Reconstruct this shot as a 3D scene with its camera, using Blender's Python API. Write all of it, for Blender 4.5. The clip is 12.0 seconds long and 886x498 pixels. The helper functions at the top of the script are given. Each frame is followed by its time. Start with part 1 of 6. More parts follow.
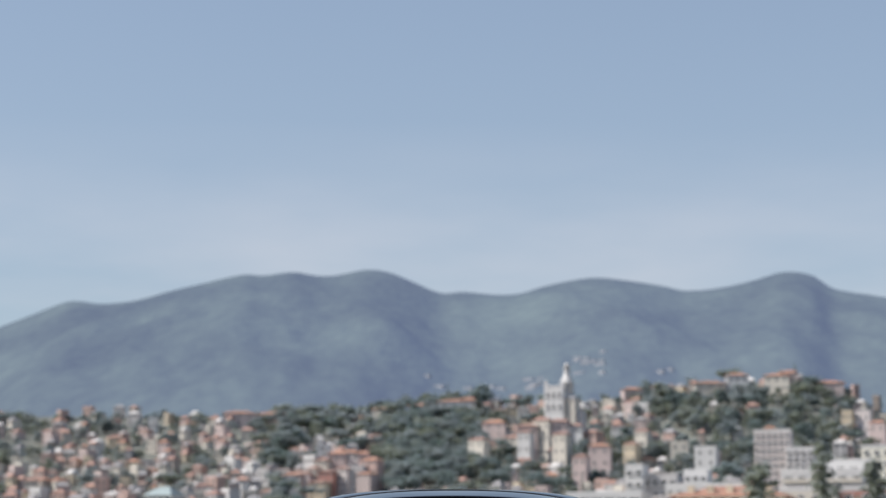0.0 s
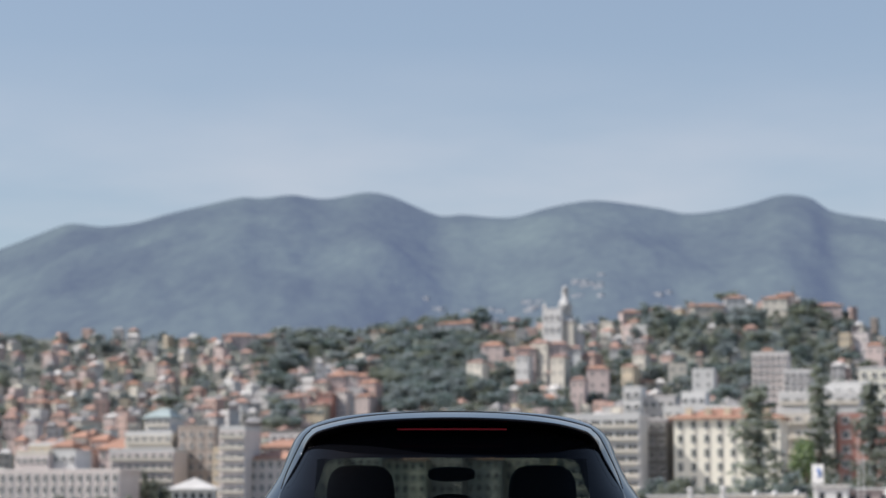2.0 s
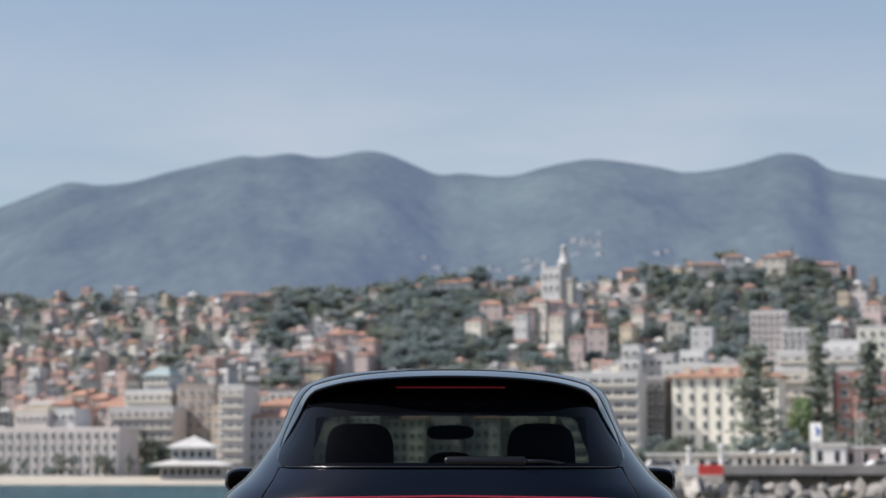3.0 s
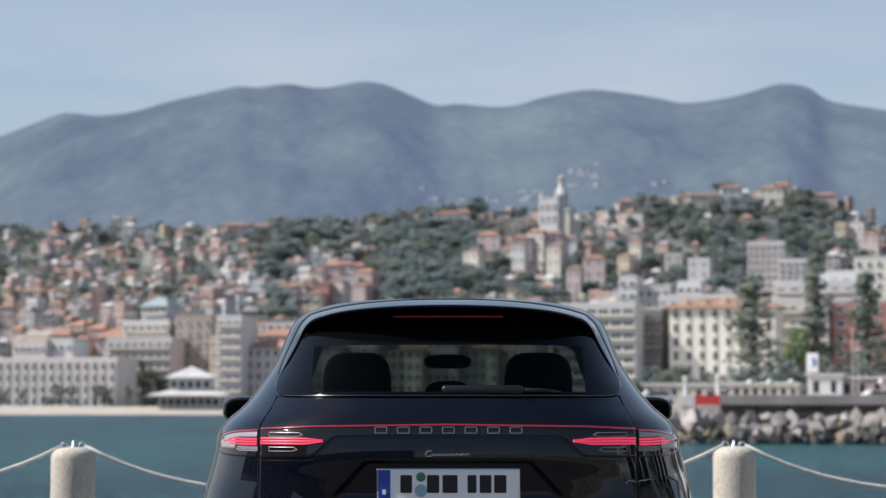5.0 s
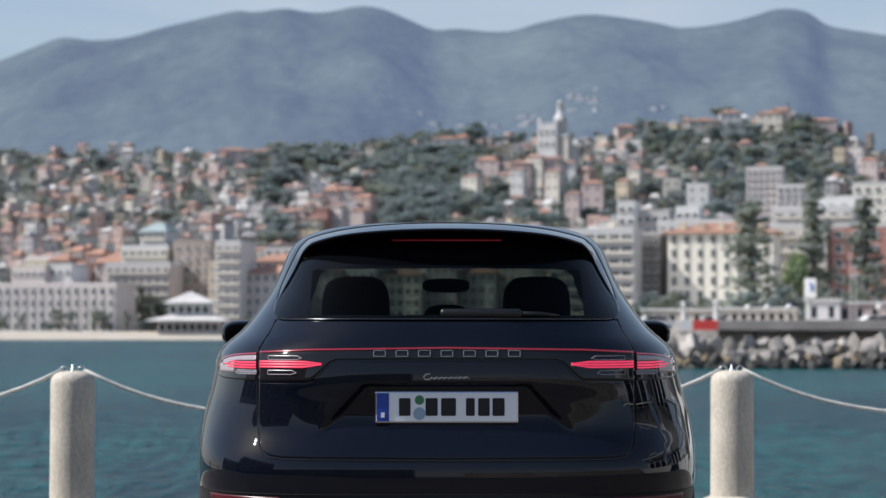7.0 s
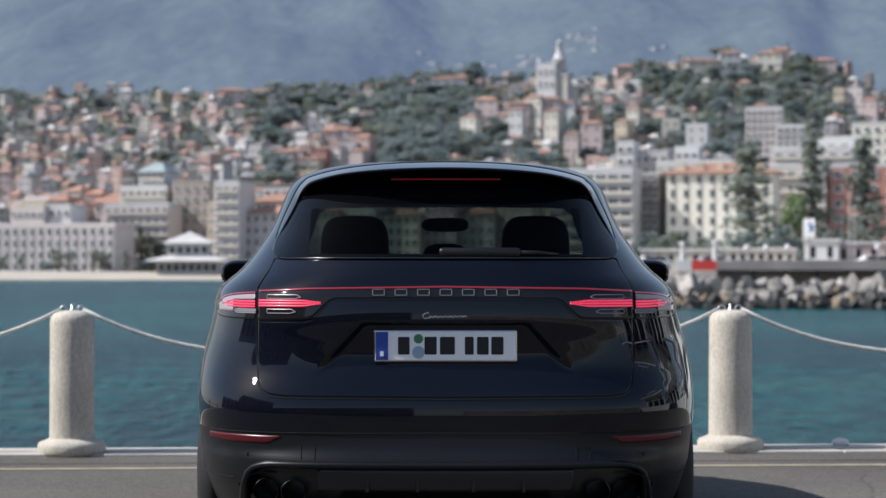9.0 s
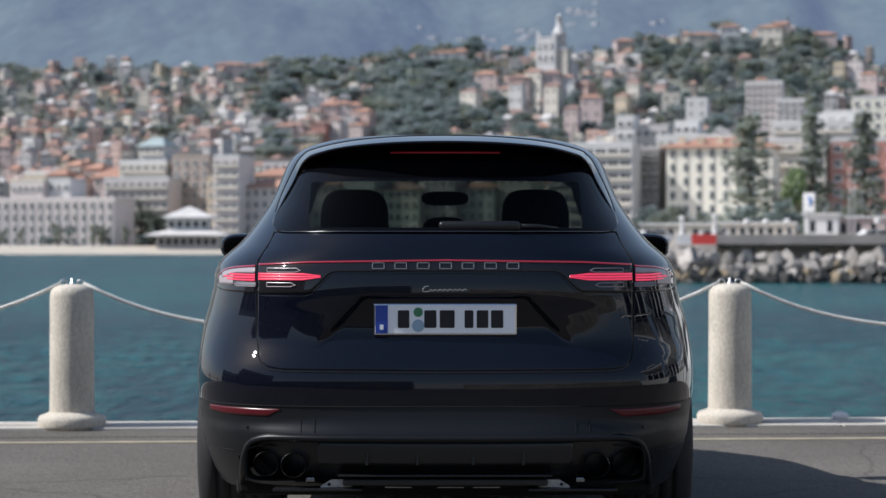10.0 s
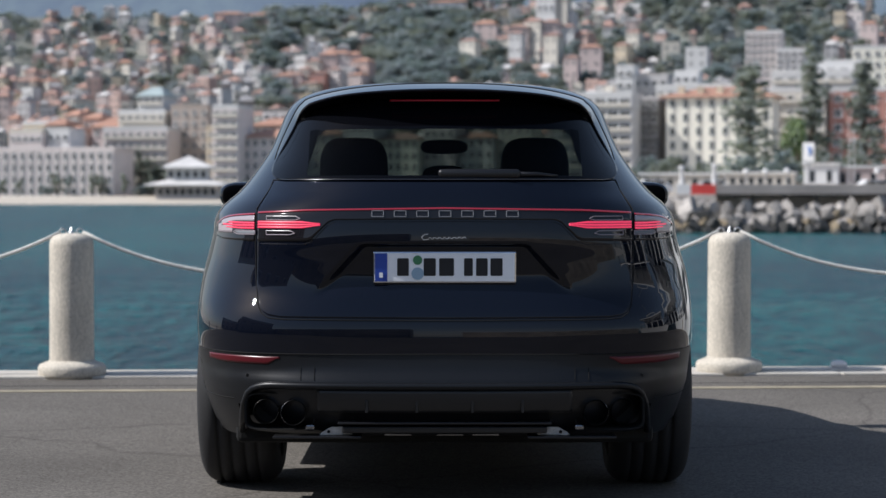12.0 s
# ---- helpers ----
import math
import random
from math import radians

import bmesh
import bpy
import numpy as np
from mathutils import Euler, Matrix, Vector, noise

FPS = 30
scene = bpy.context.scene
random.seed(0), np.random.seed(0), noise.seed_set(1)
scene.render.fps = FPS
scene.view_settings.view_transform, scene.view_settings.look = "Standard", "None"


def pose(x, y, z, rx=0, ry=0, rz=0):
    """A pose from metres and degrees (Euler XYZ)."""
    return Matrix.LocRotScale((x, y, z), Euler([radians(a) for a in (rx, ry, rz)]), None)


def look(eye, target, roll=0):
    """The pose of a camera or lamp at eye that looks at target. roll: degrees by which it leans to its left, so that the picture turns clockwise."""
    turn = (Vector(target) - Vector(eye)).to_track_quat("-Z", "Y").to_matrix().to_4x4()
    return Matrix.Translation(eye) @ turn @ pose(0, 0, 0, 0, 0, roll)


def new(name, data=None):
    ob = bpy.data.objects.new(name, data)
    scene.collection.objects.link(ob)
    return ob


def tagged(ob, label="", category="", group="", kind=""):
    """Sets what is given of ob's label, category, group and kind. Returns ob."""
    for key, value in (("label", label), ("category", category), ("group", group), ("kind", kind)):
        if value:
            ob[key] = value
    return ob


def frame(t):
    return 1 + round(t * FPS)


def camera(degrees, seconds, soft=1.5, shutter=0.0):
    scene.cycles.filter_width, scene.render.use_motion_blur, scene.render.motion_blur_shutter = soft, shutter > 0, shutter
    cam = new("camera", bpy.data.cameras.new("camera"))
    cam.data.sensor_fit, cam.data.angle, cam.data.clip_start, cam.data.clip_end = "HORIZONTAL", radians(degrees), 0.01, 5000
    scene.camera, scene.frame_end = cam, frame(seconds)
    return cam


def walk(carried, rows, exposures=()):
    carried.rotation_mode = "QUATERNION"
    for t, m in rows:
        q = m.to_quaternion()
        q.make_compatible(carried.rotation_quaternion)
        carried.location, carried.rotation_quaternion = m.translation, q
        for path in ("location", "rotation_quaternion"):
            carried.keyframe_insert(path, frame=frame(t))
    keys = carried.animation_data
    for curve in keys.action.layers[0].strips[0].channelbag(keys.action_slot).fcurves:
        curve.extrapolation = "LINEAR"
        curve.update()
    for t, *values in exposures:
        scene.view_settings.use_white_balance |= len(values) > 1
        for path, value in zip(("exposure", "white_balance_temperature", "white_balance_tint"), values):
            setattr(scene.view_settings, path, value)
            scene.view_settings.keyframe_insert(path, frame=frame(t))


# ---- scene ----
cam = camera(23.62, 12.0)
cam.data.dof.use_dof = True
cam.data.dof.focus_distance = 7.9
cam.data.dof.aperture_fstop = 4.2
EYE = 1.17
PATH = [
    (0.0, 0.0295, 9.279, 0.01, 0.234), (0.5, 0.0289, 8.754, 0.009, 0.229), (1.0, 0.0283, 8.256, 0.009, 0.223), (1.5, 0.0279, 7.761, 0.006, 0.211),
    (2.0, 0.0278, 7.190, 0.008, 0.196), (2.5, 0.0276, 6.590, 0.006, 0.182), (3.0, 0.0268, 6.073, 0.005, 0.162), (5.0, 0.0215, 4.199, -0.008, 0.093),
    (5.5, 0.0195, 3.705, -0.012, 0.085), (6.0, 0.0186, 3.146, -0.012, 0.073), (6.5, 0.0172, 2.652, -0.012, 0.06), (7.0, 0.0152, 2.181, -0.012, 0.052),
    (9.0, 0.0105, 0.565, -0.003, 0.023), (9.5, 0.0091, 0.249, 0.0, 0.019), (10.0, 0.0074, -0.130, 0.003, 0.016), (10.5, 0.0060, -0.466, 0.006, 0.009),
    (11.0, 0.0044, -0.873, 0.007, 0.0), (11.5, 0.0029, -1.199, 0.006, -0.002), (12.0, 0.0, -1.482, 0.003, 0.0),
]
walk(cam, [(t, pose(0, 0, EYE + z, 90 + pitch, roll, yaw)) for t, z, pitch, roll, yaw in PATH],
     [(0.0, 0.55, 6720, 11), (2.5, 0.545, 6700, 11), (9.0, 0.56, 6400, 11), (12.0, 0.56, 6390, 11)])

# ---- world and sun ----
SUN = Vector((-1.0, -0.11, 0.95)).normalized()
world = bpy.data.worlds.new("sky")
scene.world = world
world.use_nodes = True
wn, wl = world.node_tree.nodes, world.node_tree.links
sky = wn.new("ShaderNodeTexSky")
sky.sky_type, sky.sun_disc = "NISHITA", False
sky.sun_elevation = math.asin(SUN.z)
sky.sun_rotation = math.atan2(SUN.x, SUN.y)
sky.air_density, sky.dust_density, sky.ozone_density = 1.0, 0.8, 0.75
# thin wisps of high cloud over the hills, all round the horizon
co, mp, wisp = wn.new("ShaderNodeTexCoord"), wn.new("ShaderNodeMapping"), wn.new("ShaderNodeTexNoise")
mp.inputs["Scale"].default_value = (2.0, 2.0, 8.0)
wisp.inputs["Scale"].default_value, wisp.inputs["Detail"].default_value = 2.4, 6
wl.new(co.outputs["Generated"], mp.inputs["Vector"])
wl.new(mp.outputs[0], wisp.inputs["Vector"])
sep, low, thick, veil, mixc = (wn.new("ShaderNodeSeparateXYZ"), wn.new("ShaderNodeMapRange"), wn.new("ShaderNodeMapRange"), wn.new("ShaderNodeMath"), wn.new("ShaderNodeMixRGB"))
wl.new(co.outputs["Generated"], sep.inputs[0])
wl.new(sep.outputs["Z"], low.inputs["Value"])
low.inputs["From Min"].default_value, low.inputs["From Max"].default_value = 0.11, 0.22
low.inputs["To Min"].default_value, low.inputs["To Max"].default_value = 0.55, 0.0
wl.new(wisp.outputs["Fac"], thick.inputs["Value"])
thick.inputs["From Min"].default_value, thick.inputs["From Max"].default_value = 0.38, 0.70
veil.operation = "MULTIPLY"
wl.new(low.outputs[0], veil.inputs[0])
wl.new(thick.outputs[0], veil.inputs[1])
# the pale sea haze that thickens towards the horizon, the same all round
haze, hazy = wn.new("ShaderNodeMapRange"), wn.new("ShaderNodeMixRGB")
wl.new(sep.outputs["Z"], haze.inputs["Value"])
haze.inputs["From Min"].default_value, haze.inputs["From Max"].default_value = 0.0, 0.8
haze.inputs["To Min"].default_value, haze.inputs["To Max"].default_value = 0.55, 0.0
wl.new(haze.outputs[0], hazy.inputs["Fac"])
wl.new(sky.outputs[0], hazy.inputs["Color1"])
hazy.inputs["Color2"].default_value = (2.43, 2.97, 3.87, 1)
wl.new(veil.outputs[0], mixc.inputs["Fac"])
wl.new(hazy.outputs[0], mixc.inputs["Color1"])
mixc.inputs["Color2"].default_value = (5.6, 5.5, 5.9, 1)
wl.new(mixc.outputs[0], wn["Background"].inputs["Color"])
wn["Background"].inputs["Strength"].default_value = 0.095
sun = new("sun", bpy.data.lights.new("sun", "SUN"))
sun.data.energy, sun.data.angle, sun.data.color = 3.75, radians(0.5), (1.0, 0.98, 0.955)
sun.matrix_world = look((0, 0, 50), Vector((0, 0, 50)) - SUN)

# ---- materials ----
def material(name, color, rough=0.6, metal=0.0, vary=0.25, scale=3.0, fine=40.0, bump=0.15, depth=0.01, obj_vary=0.0, coat=0.0,
             spec=0.5, coords="Object"):
    """A surface with broad stains and fine grain in colour, roughness and relief."""
    m = bpy.data.materials.new(name)
    m.use_nodes = True
    n, l = m.node_tree.nodes, m.node_tree.links
    b = n["Principled BSDF"]
    b.inputs["Metallic"].default_value = metal
    b.inputs["Coat Weight"].default_value = coat
    b.inputs["Coat Roughness"].default_value = 0.03
    b.inputs["Specular IOR Level"].default_value = spec
    tc = n.new("ShaderNodeTexCoord")
    big, small = n.new("ShaderNodeTexNoise"), n.new("ShaderNodeTexNoise")
    big.inputs["Scale"].default_value, big.inputs["Detail"].default_value = scale, 4
    small.inputs["Scale"].default_value, small.inputs["Detail"].default_value = fine, 3
    for t in (big, small):
        l.new(tc.outputs[coords], t.inputs["Vector"])
    add = n.new("ShaderNodeMath")
    add.operation = "MULTIPLY_ADD"
    l.new(small.outputs["Fac"], add.inputs[0])
    add.inputs[1].default_value = 0.5
    l.new(big.outputs["Fac"], add.inputs[2])
    rng = n.new("ShaderNodeMapRange")
    rng.inputs["From Min"].default_value, rng.inputs["From Max"].default_value = 0.45, 1.05
    rng.inputs["To Min"].default_value, rng.inputs["To Max"].default_value = 1 - vary, 1 + vary
    l.new(add.outputs[0], rng.inputs["Value"])
    mul = n.new("ShaderNodeMixRGB")
    mul.blend_type = "MULTIPLY"
    mul.inputs["Fac"].default_value = 1.0
    mul.inputs["Color1"].default_value = (*color, 1)
    l.new(rng.outputs[0], mul.inputs["Color2"])
    out = mul.outputs[0]
    if obj_vary:
        info = n.new("ShaderNodeObjectInfo")
        r2 = n.new("ShaderNodeMapRange")
        r2.inputs["To Min"].default_value, r2.inputs["To Max"].default_value = 1 - obj_vary, 1 + obj_vary
        geo, mean = n.new("ShaderNodeNewGeometry"), n.new("ShaderNodeMath")
        mean.operation = "MULTIPLY_ADD"
        l.new(info.outputs["Random"], mean.inputs[0])
        mean.inputs[1].default_value = 0.5
        halve = n.new("ShaderNodeMath")
        halve.operation = "MULTIPLY"
        halve.inputs[1].default_value = 0.5
        l.new(geo.outputs["Random Per Island"], halve.inputs[0])
        l.new(halve.outputs[0], mean.inputs[2])
        l.new(mean.outputs[0], r2.inputs["Value"])
        mul2 = n.new("ShaderNodeMixRGB")
        mul2.blend_type = "MULTIPLY"
        mul2.inputs["Fac"].default_value = 1.0
        l.new(out, mul2.inputs["Color1"])
        l.new(r2.outputs[0], mul2.inputs["Color2"])
        out = mul2.outputs[0]
    l.new(out, b.inputs["Base Color"])
    rr = n.new("ShaderNodeMapRange")
    rr.inputs["To Min"].default_value, rr.inputs["To Max"].default_value = max(0.02, rough * 0.8), min(1, rough * 1.2)
    l.new(small.outputs["Fac"], rr.inputs["Value"])
    l.new(rr.outputs[0], b.inputs["Roughness"])
    if bump:
        bp = n.new("ShaderNodeBump")
        bp.inputs["Strength"].default_value, bp.inputs["Distance"].default_value = bump, depth
        l.new(small.outputs["Fac"], bp.inputs["Height"])
        l.new(bp.outputs[0], b.inputs["Normal"])
    return m


def plain(name, color, rough=0.4, metal=0.0, coat=0.0, emit=0.0, emit_color=None, trans=0.0, ior=1.45, spec=0.5):
    m = bpy.data.materials.new(name)
    m.use_nodes = True
    b = m.node_tree.nodes["Principled BSDF"]
    b.inputs["Base Color"].default_value = (*color, 1)
    b.inputs["Roughness"].default_value = rough
    b.inputs["Metallic"].default_value = metal
    b.inputs["Coat Weight"].default_value = coat
    b.inputs["Transmission Weight"].default_value = trans
    b.inputs["IOR"].default_value = ior
    b.inputs["Specular IOR Level"].default_value = spec
    if emit:
        b.inputs["Emission Color"].default_value = (*(emit_color or color), 1)
        b.inputs["Emission Strength"].default_value = emit
    return m


def thin_glass(name, tint):
    """A thin pane: straight view through it, tinted, with mirror gloss that rises at a slant."""
    m = bpy.data.materials.new(name)
    m.use_nodes = True
    n, l = m.node_tree.nodes, m.node_tree.links
    n.remove(n["Principled BSDF"])
    tr, gl, mix, fr = (n.new("ShaderNodeBsdfTransparent"), n.new("ShaderNodeBsdfGlossy"), n.new("ShaderNodeMixShader"), n.new("ShaderNodeFresnel"))
    tr.inputs["Color"].default_value = (*tint, 1)
    gl.inputs["Roughness"].default_value = 0.01
    fr.inputs["IOR"].default_value = 1.16
    l.new(fr.outputs[0], mix.inputs[0])
    l.new(tr.outputs[0], mix.inputs[1])
    l.new(gl.outputs[0], mix.inputs[2])
    l.new(mix.outputs[0], n["Material Output"].inputs["Surface"])
    return m


def asphalt():
    """Worn asphalt: pale stones in dark binder, broad wear and a few wandering cracks."""
    m = material("asphalt", (0.125, 0.115, 0.103), 0.95, spec=0.04, vary=0.28, scale=0.5, fine=75, bump=0.4, depth=0.006)
    n, l = m.node_tree.nodes, m.node_tree.links
    b = n["Principled BSDF"]
    old = b.inputs["Base Color"].links[0].from_socket
    tc = n.new("ShaderNodeTexCoord")
    grit = n.new("ShaderNodeTexVoronoi")
    grit.inputs["Scale"].default_value = 110
    l.new(tc.outputs["Object"], grit.inputs["Vector"])
    stones = n.new("ShaderNodeMapRange")
    stones.inputs["From Min"].default_value, stones.inputs["From Max"].default_value = 0.1, 0.9
    stones.inputs["To Min"].default_value, stones.inputs["To Max"].default_value = 0.74, 1.28
    sep = n.new("ShaderNodeSeparateColor")
    l.new(grit.outputs["Color"], sep.inputs[0])
    l.new(sep.outputs[0], stones.inputs["Value"])
    one = n.new("ShaderNodeMixRGB")
    one.blend_type, one.inputs["Fac"].default_value = "MULTIPLY", 1.0
    l.new(old, one.inputs["Color1"])
    l.new(stones.outputs[0], one.inputs["Color2"])
    warp, mixv = n.new("ShaderNodeTexNoise"), n.new("ShaderNodeMixRGB")
    warp.inputs["Scale"].default_value, warp.inputs["Detail"].default_value = 1.6, 5
    l.new(tc.outputs["Object"], warp.inputs["Vector"])
    mixv.inputs["Fac"].default_value = 0.22
    l.new(tc.outputs["Object"], mixv.inputs["Color1"])
    l.new(warp.outputs["Color"], mixv.inputs["Color2"])
    crack = n.new("ShaderNodeTexVoronoi")
    crack.feature = "DISTANCE_TO_EDGE"
    crack.inputs["Scale"].default_value = 0.45
    l.new(mixv.outputs[0], crack.inputs["Vector"])
    thin = n.new("ShaderNodeMapRange")
    thin.inputs["From Max"].default_value = 0.006
    thin.inputs["To Min"].default_value = 0.74
    l.new(crack.outputs["Distance"], thin.inputs["Value"])
    two = n.new("ShaderNodeMixRGB")
    two.blend_type, two.inputs["Fac"].default_value = "MULTIPLY", 1.0
    l.new(one.outputs[0], two.inputs["Color1"])
    l.new(thin.outputs[0], two.inputs["Color2"])
    l.new(two.outputs[0], b.inputs["Base Color"])
    return m


M_ASPHALT = asphalt()
M_KERB = material("pale_kerb_stone", (0.47, 0.44, 0.39), 0.9, spec=0.1, vary=0.2, scale=2, fine=60, bump=0.4)
M_KERB2 = material("worn_concrete_edge", (0.25, 0.235, 0.22), 0.9, vary=0.3, scale=2.5, fine=60, bump=0.5)
M_YELLOW = material("worn_yellow_paint", (0.28, 0.24, 0.165), 0.8, vary=0.35, scale=5, fine=80, bump=0.3)


def granular_stone():
    """Pale cast stone full of small pits and darker grains."""
    m = material("granular_pale_stone", (0.53, 0.48, 0.40), 0.92, vary=0.22, scale=4, fine=120, bump=0.8, depth=0.006)
    n, l = m.node_tree.nodes, m.node_tree.links
    b = n["Principled BSDF"]
    old = b.inputs["Base Color"].links[0].from_socket
    tc, mp, v = n.new("ShaderNodeTexCoord"), n.new("ShaderNodeMapping"), n.new("ShaderNodeTexVoronoi")
    mp.inputs["Scale"].default_value = (1.0, 1.0, 0.55)
    v.inputs["Scale"].default_value, v.inputs["Randomness"].default_value = 95, 1.0
    l.new(tc.outputs["Object"], mp.inputs["Vector"])
    l.new(mp.outputs[0], v.inputs["Vector"])
    sep, r = n.new("ShaderNodeSeparateColor"), n.new("ShaderNodeMapRange")
    l.new(v.outputs["Color"], sep.inputs[0])
    l.new(sep.outputs[1], r.inputs["Value"])
    r.inputs["To Min"].default_value, r.inputs["To Max"].default_value = 0.84, 1.10
    mul = n.new("ShaderNodeMixRGB")
    mul.blend_type, mul.inputs["Fac"].default_value = "MULTIPLY", 1.0
    l.new(old, mul.inputs["Color1"])
    l.new(r.outputs[0], mul.inputs["Color2"])
    l.new(mul.outputs[0], b.inputs["Base Color"])
    return m


M_BOLLARD = granular_stone()
M_ROPE = material("pale_rope", (0.64, 0.62, 0.57), 0.8, vary=0.2, scale=30, fine=200, bump=0.5)
M_STEEL = plain("galvanised_steel", (0.5, 0.5, 0.5), 0.35, 1.0)
M_PAINT = plain("dark_blue_black_paint", (0.0026, 0.0038, 0.0085), 0.02, 0.0, ior=1.43)
M_PLASTIC = material("satin_dark_grey_plastic", (0.0070, 0.0078, 0.0095), 0.36, spec=0.28, vary=0.1, scale=4, fine=300, bump=0.05, depth=0.001)
M_BLACK = plain("black_trim", (0.008, 0.008, 0.009), 0.35)
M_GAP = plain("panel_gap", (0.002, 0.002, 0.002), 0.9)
M_GLOSSBLACK = plain("gloss_black", (0.0022, 0.0022, 0.0026), 0.04, ior=1.1, spec=0.3)
M_DARKGLASS = plain("black_printed_glass", (0.0025, 0.0028, 0.004), 0.03, ior=1.2)
M_RUBBER = material("tyre_rubber", (0.014, 0.014, 0.015), 0.75, vary=0.25, scale=6, fine=120, bump=0.2, depth=0.002)
M_CHROME = plain("chrome", (0.65, 0.65, 0.67), 0.12, 1.0)
M_DARKCHROME = plain("dark_chrome", (0.24, 0.24, 0.245), 0.22, 1.0)
M_WORNMETAL = material("pale_worn_metal", (0.42, 0.40, 0.37), 0.6, vary=0.4, scale=20, fine=120, bump=0.3, depth=0.002)
M_ALLOY = plain("alloy", (0.3, 0.3, 0.31), 0.3, 1.0)
M_GLASS = thin_glass("tinted_glass", (0.17, 0.195, 0.18))
M_PRIVACY = thin_glass("dark_side_glass", (0.10, 0.11, 0.11))
M_CLEAR = thin_glass("clear_windscreen", (0.62, 0.67, 0.65))
M_SEAT = material("black_leather", (0.007, 0.007, 0.008), 0.7, vary=0.1, scale=5, fine=150, bump=0.2, depth=0.002)
M_REDLIGHT = plain("lit_red_lens", (0.5, 0.01, 0.03), 0.35, coat=0.2, emit=0.46, emit_color=(0.9, 0.06, 0.15))
M_REDSTRIP = plain("red_light_strip", (0.22, 0.010, 0.022), 0.2, coat=1.0, emit=0.09, emit_color=(0.9, 0.05, 0.10))
M_BRAKE = plain("dark_red_brake_lens", (0.34, 0.012, 0.02), 0.2)
M_REDREF = plain("red_reflector", (0.085, 0.004, 0.009), 0.3)
M_SMOKE = plain("smoked_lens", (0.010, 0.009, 0.011), 0.05)
M_BADGE = plain("grey_metal_badge", (0.16, 0.165, 0.18), 0.35)
M_SCRIPT = plain("pale_metal_script", (0.42, 0.43, 0.45), 0.3)
M_SATIN = plain("dark_satin_plastic", (0.012, 0.0125, 0.014), 0.35)
M_PALELENS = plain("pale_lens", (0.32, 0.27, 0.29), 0.3, coat=0.25)
M_PLATE = plain("white_plate", (0.85, 0.86, 0.87), 0.35)
M_PLATEBLUE = plain("blue_plate_band", (0.02, 0.06, 0.33), 0.35)
M_INK = plain("black_plate_ink", (0.01, 0.01, 0.012), 0.5)
M_GREENSEAL = plain("green_seal", (0.05, 0.20, 0.09), 0.5)
M_BLUESEAL = plain("pale_blue_seal", (0.28, 0.40, 0.50), 0.5)

M_ROCK = material("pale_boulder", (0.30, 0.275, 0.25), 0.9, vary=0.6, scale=0.9, fine=7, bump=0.6, depth=0.1, obj_vary=0.3)
M_ROCKWET = material("ochre_wet_boulder", (0.20, 0.155, 0.095), 0.7, vary=0.4, scale=1.2, fine=7, bump=0.6, depth=0.1, obj_vary=0.35)
M_ROCKDARK = material("dark_weedy_boulder", (0.04, 0.038, 0.034), 0.6, vary=0.5, scale=1.2, fine=7, bump=0.6, depth=0.1, obj_vary=0.3)
M_PIER = material("grey_pier_wall", (0.50, 0.44, 0.385), 0.9, vary=0.2, scale=0.3, fine=6, bump=0.3)
M_DARK = material("dark_underdeck", (0.05, 0.045, 0.04), 0.9)
M_SAND = material("pale_sand", (0.46, 0.41, 0.34), 0.95, vary=0.15, scale=0.06, fine=2)
M_HILL = material("scrub_ground", (0.135, 0.14, 0.12), 0.95, vary=0.5, scale=0.012, fine=0.15, bump=0.4, depth=1.0)
# the dark and pale foliage colours lean blue to stand for haze
M_GREEN = material("dark_foliage", (0.055, 0.078, 0.068), 0.8, vary=0.5, scale=0.25, fine=2.5, bump=0.0, obj_vary=0.35)
M_GREEN2 = material("olive_foliage", (0.080, 0.090, 0.058), 0.8, vary=0.5, scale=0.25, fine=2.5, bump=0.0, obj_vary=0.35)
M_PALEGREEN = material("pale_dusty_foliage", (0.090, 0.106, 0.102), 0.85, vary=0.4, scale=0.25, fine=2.5, bump=0.0, obj_vary=0.3)
M_BRIGHTGREEN = material("fresh_green_foliage", (0.072, 0.102, 0.03), 0.8, vary=0.4, scale=0.3, fine=2.5, bump=0.0, obj_vary=0.2)


def let_through(m, share):
    """Leaves let through about as much light as they throw back."""
    n, l = m.node_tree.nodes, m.node_tree.links
    b = n["Principled BSDF"]
    # blue-tinted sheen lifts the leaves as distance haze would
    b.inputs["Sheen Weight"].default_value, b.inputs["Sheen Roughness"].default_value = 0.7, 0.5
    b.inputs["Sheen Tint"].default_value = (0.80, 0.90, 1.0, 1)
    tl, both_ways, thin = n.new("ShaderNodeBsdfTranslucent"), n.new("ShaderNodeAddShader"), n.new("ShaderNodeMixRGB")
    thin.blend_type, thin.inputs["Fac"].default_value = "MULTIPLY", 1.0
    thin.inputs["Color2"].default_value = (share, share, share * 0.9, 1)
    l.new(b.inputs["Base Color"].links[0].from_socket, thin.inputs["Color1"])
    l.new(thin.outputs[0], tl.inputs["Color"])
    l.new(b.outputs[0], both_ways.inputs[0])
    l.new(tl.outputs[0], both_ways.inputs[1])
    l.new(both_ways.outputs[0], n["Material Output"].inputs["Surface"])


